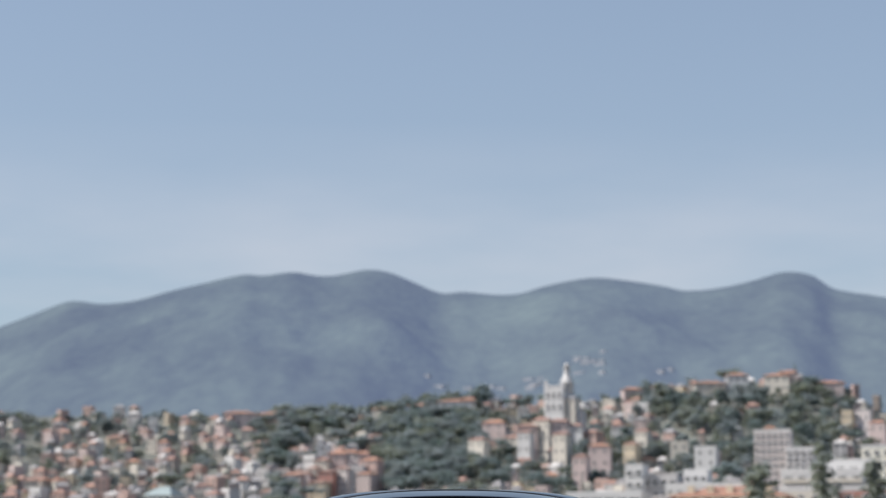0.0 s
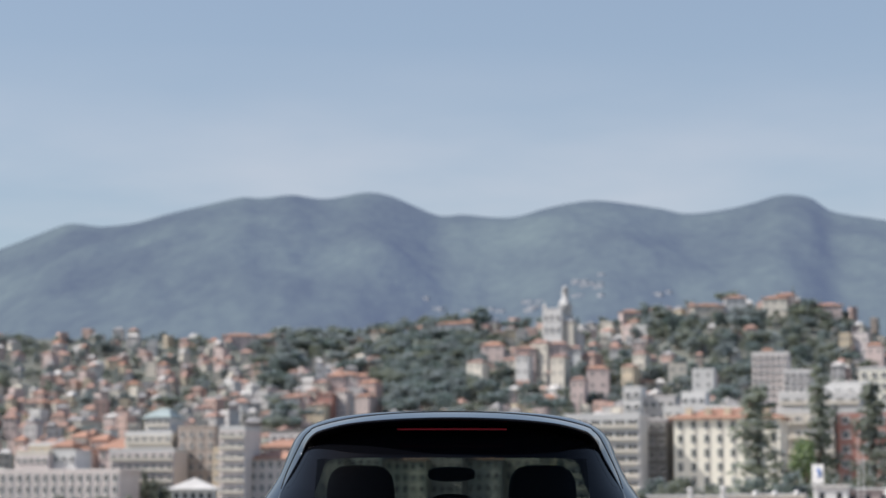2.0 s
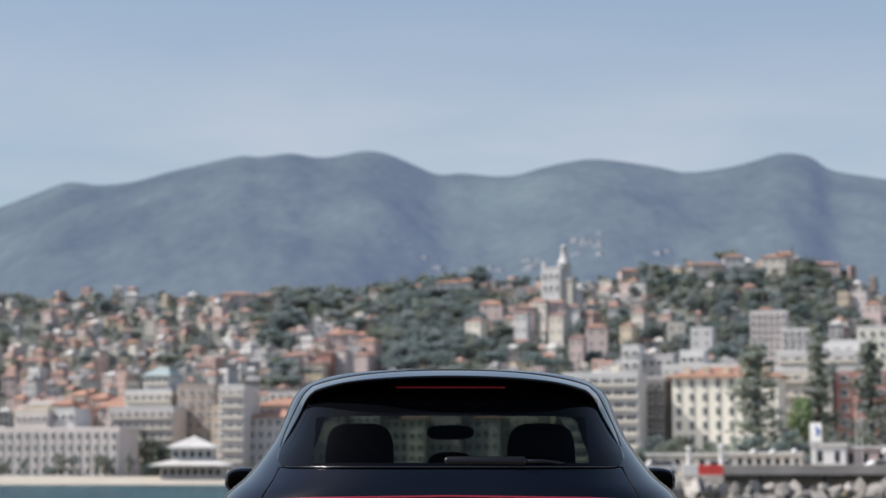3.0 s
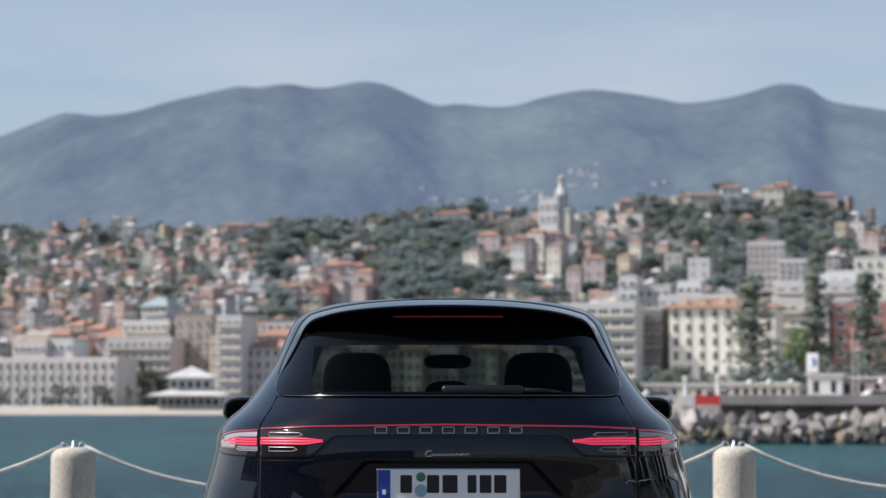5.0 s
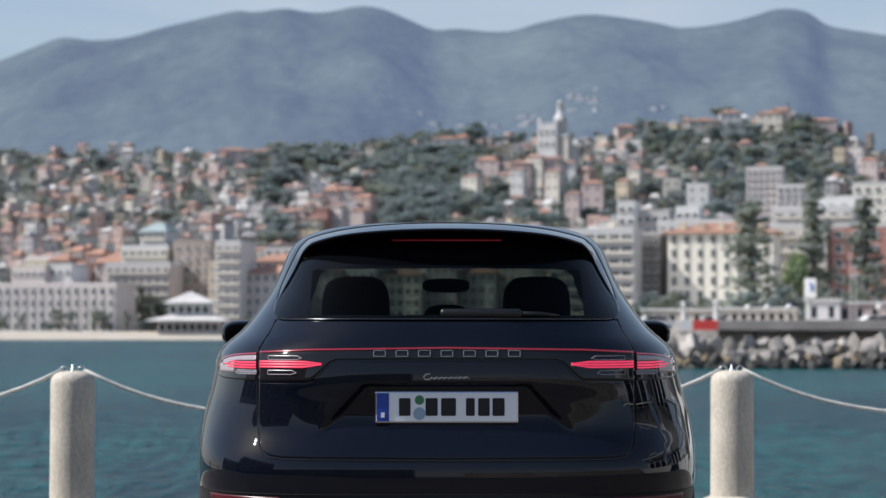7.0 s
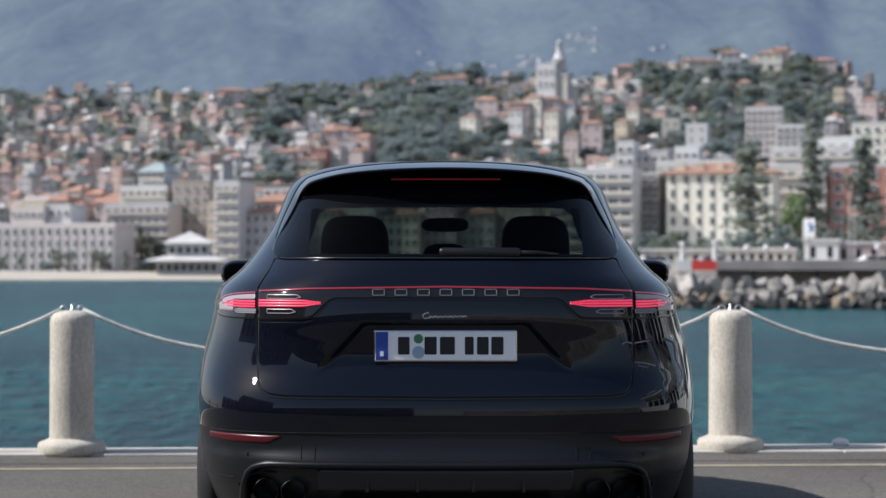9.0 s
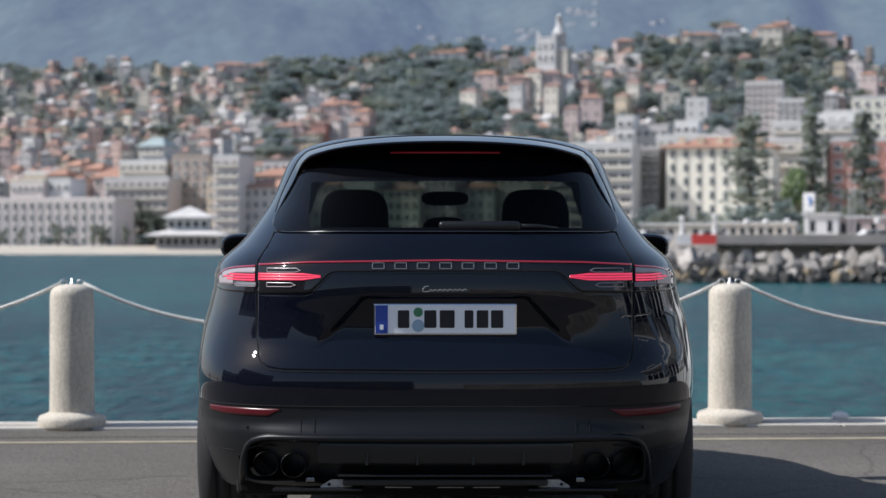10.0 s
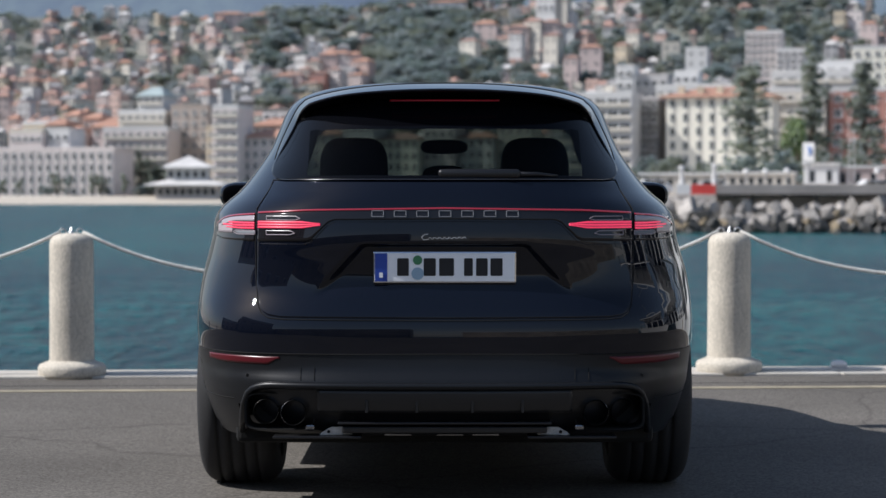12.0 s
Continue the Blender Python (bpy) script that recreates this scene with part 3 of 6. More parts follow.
def insert_top(x):
    return lerp_table([(0.0, 0.480), (0.62, 0.479), (0.68, 0.470), (0.715, 0.45), (0.735, 0.41), (0.748, 0.35), (0.757, 0.29)], abs(x))


def build_shell(car):
    zs = sorted([0.20 + 0.025 * i for i in range(55)] + [0.487, 0.512, 0.537]) + [1.563, 1.575] + [1.584, 1.592, 1.599, 1.606, 1.612, 1.617, 1.62]
    zs[19] = 0.592
    count = 44 * 2 + 44 * 2
    bm = bmesh.new()
    rows = []
    for z in zs:
        row = []
        for i in range(count):
            x, y = ring_point(i, z)
            h, zz = hem(x, y), z
            if z < 0.95:
                zz = max(z, h) if z < h else z
                if z < h:
                    zz = h
            x, y = ring_point(i, zz)
            row.append(bm.verts.new((x, y + (recess(x, zz) if y < 0.5 else 0), zz)))
        rows.append(row)
    groups = {"paint": [], "bumper": [], "glass_side0": [], "glass_side1": [], "glass_side2": [], "glass_side3": [], "glass_front": []}
    for p, q in zip(rows, rows[1:]):
        for i in range(count):
            j = (i + 1) % count
            vs = [p[i], p[j], q[j], q[i]]
            c = sum((v.co for v in vs), Vector()) / 4
            w = lerp_table(HALF, c.z)
            if max(v.co.z for v in vs) - min(v.co.z for v in vs) < 1e-5:
                continue
            if c.y < 0.75 and abs(c.x) < 0.60 and 1.235 < c.z < window_top(c.x / 0.95) - 0.02:
                continue
            if c.y < 0.3 and abs(c.x) < 0.64 and 0.75 < c.z < 1.21:
                continue
            if c.y < 0.4 and abs(c.x) < 0.752 and c.z < insert_top(c.x) - 0.004:
                continue
            kind = "paint"
            if c.z < 0.592 and c.y < 0.62:
                kind = "bumper"
            elif c.y > 2.2 and 1.14 < c.z < 1.55 and abs(c.x) < w * 0.9:
                kind = "glass_front"
            elif 1.16 < c.z < 1.50 and abs(c.x) > w * 0.985 and 1.05 < c.y < 2.9 - (c.z - 1.16) * 1.35 and not 1.78 < c.y < 1.88:
                kind = "glass_side%d" % ((c.x > 0) + 2 * (c.y > 1.83))
            groups[kind].append(vs)
    groups["paint"].append(rows[-1])

    def piece(kind, name, mat, label):
        out, seen = bmesh.new(), {}
        for vs in groups[kind]:
            f = []
            for v in vs:
                if v not in seen:
                    seen[v] = out.verts.new(v.co)
                f.append(seen[v])
            f = list(dict.fromkeys(f))
            if len(f) > 2:
                out.faces.new(f)
        bmesh.ops.remove_doubles(out, verts=out.verts, dist=1e-5)
        return part(name, out, mat, car, label, True)

    piece("paint", "body", M_PAINT, "glossy dark blue-black painted body")
    piece("bumper", "rear_bumper", M_PLASTIC, "satin dark grey lower rear bumper")
    for k in (0, 1, 2, 3):
        piece("glass_side%d" % k, "side_window", M_PRIVACY, "dark tinted side glass")
    piece("glass_front", "windscreen", M_CLEAR, "clear windscreen glass")
    bm.free()


def build_tailgate(car):
    gate = part("tailgate", patch(-0.690, 0.690, both([(0.0, 0.7215), (0.60, 0.725), (0.645, 0.732), (0.664, 0.745), (0.676, 0.772), (0.690, 0.84)]), lambda x: 1.222 - 0.11 * max(0.0, abs(x) - 0.642) / 0.042, 0.002, 0.02, 190, 84), M_PAINT, car, "glossy dark painted tailgate", True)
    edge = [(-0.697, 1.115), (-0.697, 0.99), (-0.693, 0.86), (-0.681, 0.765), (-0.667, 0.738), (-0.640, 0.722), (-0.58, 0.717), (0.0, 0.7135)]
    part("gap", seam(edge + [(-x, z) for x, z in reversed(edge[:-1])], 0.0021, 0.0004), M_GAP, gate)
    for s in (-1, 1):
        part("gap", seam([(s * 0.697, 1.115), (s * 0.655, 1.19), (s * 0.645, 1.222)], 0.0022, 0.001), M_GAP, gate)
    part("gap", seam([(-0.645, 1.224), (0.0, 1.222), (0.645, 1.224)], 0.0022, 0.003), M_GAP, gate)
    # the crease below the lamps and over the plate
    crease = [(-0.68, 0.988), (-0.515, 0.988), (-0.485, 0.995), (-0.465, 1.014), (-0.425, 1.056), (-0.400, 1.068), (0.0, 1.072)]
    part("crease", seam(crease + [(-x, z) for x, z in reversed(crease[:-1])], 0.0014, 0.0012), M_PAINT, gate)
    band = part("light_band", patch(-0.690, 0.690, both([(0.0, 1.080), (0.40, 1.078), (0.425, 1.068), (0.484, 1.008), (0.500, 1.001), (0.690, 0.998)]),
                                    both([(0.0, 1.120), (0.5, 1.113), (0.684, 1.104)]), 0.006, 0.012, 160, 10), M_SMOKE, car, "smoked glossy lens band across the tailgate", True)
    part("light_strip", patch(-0.690, 0.690, both([(0.0, 1.1165), (0.5, 1.1095), (0.684, 1.1005)]), both([(0.0, 1.1225), (0.5, 1.1155), (0.684, 1.1065)]), 0.0085, 0.008, 120, 2), M_REDSTRIP, band, "thin red light strip", True)
    for s in (-1, 1):
        x0, x1 = sorted((s * 0.452, s * 0.689))
        tip = lambda x, a, b: a + (b - a) * smooth((0.53 - abs(x)) / 0.08)
        for low, high in ((1.046, 1.0525), (1.0545, 1.0625), (1.0645, 1.072)):
            part("lamp_bar", patch(x0, x1, lambda x: tip(x, low, 1.0600 + 0.35 * (low - 1.059)), lambda x: tip(x, high, 1.0605 + 0.35 * (high - 1.059)), 0.0095, 0.008, 40, 2), M_REDLIGHT, band, "glowing red tail-lamp line", True)
        for lo, hi, far in ((1.0755, 1.0895, 0.527), (1.022, 1.0365, 0.546)):
            x0, x1 = s * far, s * 0.655
            zc, h = (lo + hi) / 2, (hi - lo) / 2
            loop = [(x0, zc - h * 0.2), (x0 + s * 0.016, hi), (x1, hi), (x1, lo), (x0 + s * 0.02, lo), (x0, zc - h * 0.2)]
            part("lens_outline", seam(loop, 0.0016, 0.0085, 4), M_PALELENS, band)
    # lamps on the wings
    for s in (-1, 1):
        a, b = 0.703, 0.880
        x0, x1 = sorted((s * a, s * b))
        topz = lambda x: lerp_table([(0.69, 1.102), (0.79, 1.095), (0.84, 1.084), (0.882, 1.058)], abs(x))
        lowz = lambda x: lerp_table([(0.69, 0.999), (0.84, 1.003), (0.882, 1.015)], abs(x))
        lamp = part("tail_lamp", patch(x0, x1, lowz, topz, 0.006, 0.012, 40, 12), M_SMOKE, car, "smoked wrap-round tail lamp with red bar", True)
        part("light_strip", patch(x0, x1, lambda x: topz(x) - 0.006, topz, 0.0085, 0.008, 30, 2), M_REDSTRIP, lamp, "thin red light strip", True)
        x0, x1 = sorted((s * a, s * 0.845))
        for low, high, end in ((1.042, 1.0485, 0.825), (1.0505, 1.0585, 0.842), (1.0605, 1.068, 0.815)):
            x0, x1 = sorted((s * a, s * end))
            part("lamp_bar", patch(x0, x1, lambda x: low + 0.004 * smooth((abs(x) - 0.74) / 0.1), lambda x: high + 0.002 * smooth((abs(x) - 0.74) / 0.1), 0.009, 0.008, 30, 2), M_REDLIGHT, lamp, "glowing red tail-lamp line", True)
        # pale colour on the upper lens stands for the sky's reflection
        x0, x1 = sorted((s * a, s * 0.85))
        part("upper_lens", patch(x0, x1, lambda x: 1.071 - 0.018 * smooth((abs(x) - 0.78) / 0.07), lambda x: topz(x) - 0.009, 0.009, 0.008, 30, 3), M_PALELENS, lamp, "pale lens patch with painted sky reflection", True)
        # the outer end gets the same painted reflection
        x0, x1 = sorted((s * 0.795, s * 0.866))
        part("side_lens", patch(x0, x1, lambda x: 1.026, lambda x: 1.066 - 0.012 * smooth((abs(x) - 0.83) / 0.05), 0.0075, 0.006, 24, 4), M_PALELENS, lamp, "pale lens patch with painted sky reflection", True)
        x0, x1 = sorted((s * 0.70, s * 0.782))
        part("lower_lens", patch(x0, x1, lambda x: 1.022 + 0.006 * smooth((abs(x) - 0.765) / 0.017), lambda x: 1.0345, 0.008, 0.006, 12, 2), M_BADGE, lamp, "grey lens bar", True)
        part("lens_outline", seam([(s * 0.70, 1.036), (s * 0.70, 1.022), (s * 0.775, 1.022), (s * 0.79, 1.030), (s * 0.78, 1.036), (s * 0.70, 1.036)], 0.0016, 0.0085, 4), M_PALELENS, lamp)
    # a row of seven plain open frames stands for the maker's lettering
    for i in range(7):
        x = -0.242 + 0.0812 * i
        part("badge_mark", seam([(x - 0.021, 1.0885), (x + 0.021, 1.0885), (x + 0.021, 1.1095), (x - 0.021, 1.1095), (x - 0.021, 1.0885)], 0.0019, 0.0075, 3), M_BADGE, band, "grey metal frame mark")
    # a flowing bright line stands for the model's script
    flow = [(-0.060, 1.026), (-0.074, 1.024), (-0.083, 1.014), (-0.076, 1.005), (-0.058, 1.007)]
    flow += [(-0.058 + 0.0024 * k, 1.0105 + 0.0030 * math.sin(k * 0.85) + 0.00004 * k) for k in range(1, 58)]
    part("script_mark", seam(flow, 0.0009, 0.003, 2), M_SCRIPT, gate, "pale flowing metal script line")


def build_plate(car):
    y = tail(0, 0.90) - 0.012
    plate = part("number_plate", boxed(-0.260, 0.260, y - 0.006, y + 0.012, 0.848, 0.962, 0.005), M_CHROME, car, "white number plate in a bright frame with a blue band")
    part("plate_face", boxed(-0.254, 0.254, y - 0.009, y - 0.004, 0.853, 0.957, 0.002, 1), M_PLATE, plate)
    part("blue_band", boxed(-0.253, -0.208, y - 0.0115, y - 0.007, 0.854, 0.956), M_PLATEBLUE, plate)
    part("letter_bar", boxed(-0.237, -0.224, y - 0.0135, y - 0.010, 0.868, 0.886), M_PLATE, plate)
    for x0, x1 in ((-0.172, -0.130), (-0.076, -0.032), (-0.020, 0.034), (0.070, 0.102), (0.114, 0.156), (0.166, 0.210)):
        part("letter_bar", boxed(x0, x1, y - 0.0115, y - 0.007, 0.874, 0.938, 0.003, 1), M_INK, plate)
    for z, r, m in ((0.931, 0.017, M_GREENSEAL), (0.882, 0.0225, M_BLUESEAL)):
        bm = lathe([(0, 0), (r, 0), (r, 0.003), (0, 0.003)], 24)
        bmesh.ops.transform(bm, matrix=pose(-0.098, y - 0.008, z, 90), verts=bm.verts)
        part("seal", bm, m, plate)


def build_rear_glass(car):
    bm = patch(-0.659, 0.659, window_foot, window_top, 0.013, 0.006, 150, 44)
    for f in bm.faces:
        c = f.calc_center_median()
        inner = 1.236 < c.z < min(1.413, window_top(c.x / 0.93) - 0.03) and abs(c.x) < 0.508
        f.material_index = 0 if inner else 1
    glass = part("rear_window", bm, (M_GLASS, M_DARKGLASS), car, "dark tinted rear window with a black border", True)
    part("window_seal", seam([(x, window_foot(x)) for x in [-0.62 + 1.24 * i / 60 for i in range(61)]], 0.0013, 0.012, 2), M_DARKCHROME, glass, "thin grey lower window seal", True)
    y = tail(0.06, 1.25) - 0.03
    part("wiper_cover", boxed(-0.024, 0.275, y, y + 0.035, 1.226, 1.262, 0.014, 3), M_BLACK, glass, "black rear wiper housing", True)
    part("wiper_blade", tube([(0.25, tail(0.25, 1.245) - 0.02, 1.243), (0.34, tail(0.34, 1.243) - 0.018, 1.243), (0.415, tail(0.415, 1.237) - 0.014, 1.237)], [0.010, 0.008, 0.004], 8), M_BLACK, glass, "", True)


def glide(points, count):
    """Points along a rounded curve through the ones given."""
    out = []
    for i in range(count + 1):
        t = min(i / count * (len(points) - 1), len(points) - 1 - 1e-6)
        k, u = int(t), t - int(t)
        a, b, c, d = (points[max(0, min(len(points) - 1, k + o))] for o in (-1, 0, 1, 2))
        out.append(tuple(0.5 * (2 * q + (r - p) * u + (2 * p - 5 * q + 4 * r - v) * u * u + (3 * q - p - 3 * r + v) * u ** 3) for p, q, r, v in zip(a, b, c, d)))
    return out


def build_spoiler(car):
    """The roof spoiler and the two fins that run down beside the rear window, as one painted frame with a black underside."""
    lip = [(0.650, 1.285), (0.628, 1.338), (0.586, 1.418), (0.558, 1.478), (0.526, 1.508), (0.488, 1.522), (0.375, 1.543), (0.200, 1.556), (0.0, 1.561), (-0.200, 1.556)]
    root = [(0.656, 1.287), (0.644, 1.353), (0.615, 1.428), (0.580, 1.500), (0.556, 1.528), (0.526, 1.546), (0.385, 1.573), (0.200, 1.590), (0.0, 1.596), (-0.200, 1.590)]
    n = 54
    half = list(zip(glide(lip, n), glide(root, n)))[: n * 8 // 9 + 1]
    full = half + [((-a[0], a[1]), (-b[0], b[1])) for a, b in reversed(half[:-1])]
    bm, dark, rows, under = bmesh.new(), bmesh.new(), [], []
    for (lx, lz), (rx, rz) in full:
        out = 0.014 + 0.016 * smooth((lz - 1.29) / 0.08) + 0.125 * smooth((lz - 1.44) / 0.10)
        ly, ry = tail(lx, lz) - out, tail(rx, rz) - 0.005
        top, row = smooth((lz - 1.48) / 0.05), []
        for t in (0.0, 0.2, 0.4, 0.6, 0.8, 0.93, 1.0):
            swell = 4 * t * (1 - t)
            row.append((rx + (lx - rx) * t, ry + (ly - ry) * t - 0.004 * swell * (1 - top), rz + (lz - rz) * t + 0.0012 * swell * top))
        w = smooth((lz - 1.29) / 0.06)
        row += [(lx * (1 - 0.004 * w), ly + 0.004, lz - 0.007 * w), (lx * (1 - 0.008 * w), ly + 0.012, lz - 0.010 * w)]
        rows.append([bm.verts.new(p) for p in row])
        ex, ez = lx * (1 - 0.03 * w), lz - 0.028 * w
        under.append([dark.verts.new(p) for p in (row[-1], (ex, (ly + tail(ex, ez)) / 2, ez + 0.006 * w), (ex, tail(ex, ez) - 0.014, ez))])
    for mesh, grid in ((bm, rows), (dark, under)):
        for p, q in zip(grid, grid[1:]):
            for k in range(len(p) - 1):
                mesh.faces.new((p[k], q[k], q[k + 1], p[k + 1]))
    sp = part("roof_spoiler", bm, M_PAINT, car, "glossy dark roof spoiler with side fins round the rear window", True)
    part("spoiler_underside", dark, M_GLOSSBLACK, sp, "black underside of the spoiler", True)
    part("gap", tube([(b[0], tail(*b) - 0.006, b[1]) for _, b in full[2:-2]], 0.0022, 6), M_GAP, sp)
    part("brake_light", patch(-0.205, 0.205, lambda x: 1.517, lambda x: 1.524, 0.075, 0.012, 30, 2), M_BRAKE, sp, "dark red high brake light", True)


def blob(x, y, z, sx, sy, sz, power=2.6, n=20, m=14):
    """A rounded box: cushions, mirrors and the like."""
    bm = bmesh.new()
    e = 2 / power
    sg = lambda v: math.copysign(abs(v) ** e, v)
    rows = []
    for j in range(m + 1):
        p = -math.pi / 2 + math.pi * j / m
        rows.append([bm.verts.new((x + sx * sg(math.cos(p)) * sg(math.cos(2 * math.pi * i / n)), y + sy * sg(math.cos(p)) * sg(math.sin(2 * math.pi * i / n)), z + sz * sg(math.sin(p)))) for i in range(n)])
    for p, q in zip(rows, rows[1:]):
        for i in range(n):
            bm.faces.new((p[i], p[(i + 1) % n], q[(i + 1) % n], q[i]))
    bmesh.ops.remove_doubles(bm, verts=bm.verts, dist=1e-5)
    return bm


def build_lower(car):
    for s in (-1, 1):
        x0, x1 = sorted((s * 0.598, s * 0.88))
        part("reflector", patch(x0, x1, lambda x: 0.553 + 0.022 * smooth((0.65 - abs(x)) / 0.05) + 0.006 * smooth((abs(x) - 0.80) / 0.08), lambda x: 0.581, 0.0022, 0.01, 40, 3), M_REDREF, car, "slim red bumper reflector", True)
        part("gap", seam([(s * 0.775, 0.420), (s * 0.96, 0.418)], 0.0018), M_GAP, car)
    part("gap", seam([(-0.93, 0.592), (-0.6, 0.592), (0, 0.5935), (0.6, 0.592), (0.93, 0.592)], 0.0022), M_GAP, car)
    # the rounded insert round the tailpipes and the diffuser
    part("insert_lip", seam([(x, insert_top(x)) for x in [-0.757 + 1.514 * i / 80 for i in range(81)]], 0.013, 0.0, 2), M_PLASTIC, car, "satin dark rim of the bumper insert", True)
    part("insert_panel", patch(-0.755, 0.755, lambda x: min(0.292, insert_top(x) - 0.005), insert_top, -0.03, 0.03, 120, 10), M_BLACK, car, "black lower bumper panel", True)
    part("diffuser_upper", patch(-0.46, 0.46, lambda x: 0.382, lambda x: insert_top(x) - 0.012, -0.006, 0.03, 60, 6), M_SATIN, car, "dark satin diffuser panel", True)
    for x in (-0.28, -0.10, 0.10, 0.28):
        part("diffuser_fin", boxed(x - 0.006, x + 0.006, -0.012, 0.05, 0.384, 0.43, 0.003), M_SATIN, car)
    part("diffuser_step", boxed(-0.385, 0.385, -0.004, 0.10, 0.342, 0.350, 0.003), M_BLACK, car)
    part("diffuser_lower", boxed(-0.37, 0.37, 0.02, 0.30, 0.308, 0.332, 0.006), M_SATIN, car, "dark grey lower diffuser blade")
    part("exhaust_can", blob(0, 0.45, 0.285, 0.45, 0.15, 0.045, 3), M_BLACK, car, "", True)
    for x in (-0.17, 0.02, 0.15):
        part("bracket", boxed(x - 0.05, x + 0.05, 0.10, 0.14, 0.290, 0.302, 0.004), M_DARKCHROME, car)
    for s in (-1, 1):
        plate = bmesh.new()
        outline = [(0.335, 0.300), (0.350, 0.318), (0.372, 0.327), (0.412, 0.326), (0.448, 0.305), (0.452, 0.298)]
        rims = [[plate.verts.new((s * px, py, pz)) for px, pz in outline] for py in (0.055, 0.075)]
        plate.faces.new(rims[0]), plate.faces.new(rims[1])
        for k in range(len(outline)):
            plate.faces.new((rims[0][k], rims[0][k - 1], rims[1][k - 1], rims[1][k]))
        metal = part("bracket", plate, M_WORNMETAL, car, "bare metal bracket under the bumper")
        for px, pz in ((0.365, 0.312), (0.420, 0.310)):
            hole = lathe([(0, 0), (0.006, 0), (0.006, 0.004), (0, 0.004)], 12)
            bmesh.ops.transform(hole, matrix=pose(s * px, 0.053, pz, -90), verts=hole.verts)
            part("bolt_hole", hole, M_GAP, metal)
        for x in (0.47, 0.52):
            part("gap", seam([(s * x, 0.500), (s * x, 0.545)], 0.0012), M_GAP, car)
        dot = lathe([(0, 0), (0.006, 0), (0.006, 0.004), (0, 0.004)], 16)
        bmesh.ops.transform(dot, matrix=pose(s * 0.72, tail(0.72, 0.51) - 0.003, 0.510, -90, 0, -s * 20), verts=dot.verts)
        part("parking_sensor", dot, M_BLACK, car)
        part("splitter", boxed(min(s * 0.30, s * 0.62), max(s * 0.30, s * 0.62), 0.02, 0.12, 0.288, 0.297, 0.003), M_BLACK, car)
        y0 = tail(0.55, 0.38)
        well = bmesh.new()
        cx, rings = s * 0.60, []
        for rx, rz, yy in ((0.128, 0.068, y0 + 0.026), (0.122, 0.063, y0 + 0.028), (0.118, 0.06, y0 + 0.15)):
            rings.append([well.verts.new((cx + rx * math.copysign(abs(math.cos(2 * math.pi * k / 48)) ** 0.4, math.cos(2 * math.pi * k / 48)), yy,
                                          0.381 + rz * math.copysign(abs(math.sin(2 * math.pi * k / 48)) ** 0.4, math.sin(2 * math.pi * k / 48)))) for k in range(48)])
        for p, q in zip(rings, rings[1:]):
            for k in range(48):
                well.faces.new((p[k], p[(k + 1) % 48], q[(k + 1) % 48], q[k]))
        part("exhaust_recess", well, M_GAP, car)
        part("heat_shield", boxed(min(s * 0.472, s * 0.506), max(s * 0.472, s * 0.506), y0 + 0.01, y0 + 0.03, 0.312, 0.334, 0.006), M_DARKCHROME, car)
        for x in (0.547, 0.65):
            pipe = lathe([(0.0445, -0.03), (0.0462, -0.028), (0.0462, 0.14), (0.0425, 0.14), (0.0425, -0.026), (0.0445, -0.03)], 36)
            bmesh.ops.transform(pipe, matrix=pose(s * x, tail(x, 0.38) + 0.008, 0.381, -90), verts=pipe.verts)
            pp = part("tailpipe", pipe, M_DARKCHROME, car, "dark chrome round tailpipe", True)
            core = lathe([(0, 0), (0.0425, 0), (0.0425, 0.01), (0, 0.01)], 24)
            bmesh.ops.transform(core, matrix=pose(s * x, y0 + 0.09, 0.381, -90), verts=core.verts)
            part("pipe_core", core, M_GAP, pp)
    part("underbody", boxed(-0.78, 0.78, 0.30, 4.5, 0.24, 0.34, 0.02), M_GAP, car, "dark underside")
    part("cargo_floor", boxed(-0.72, 0.72, 0.30, 4.2, 0.74, 0.80, 0.01), M_SEAT, car)
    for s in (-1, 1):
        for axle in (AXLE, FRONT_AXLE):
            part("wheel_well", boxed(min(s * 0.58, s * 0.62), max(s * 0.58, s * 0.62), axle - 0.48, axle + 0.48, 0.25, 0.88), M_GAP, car)


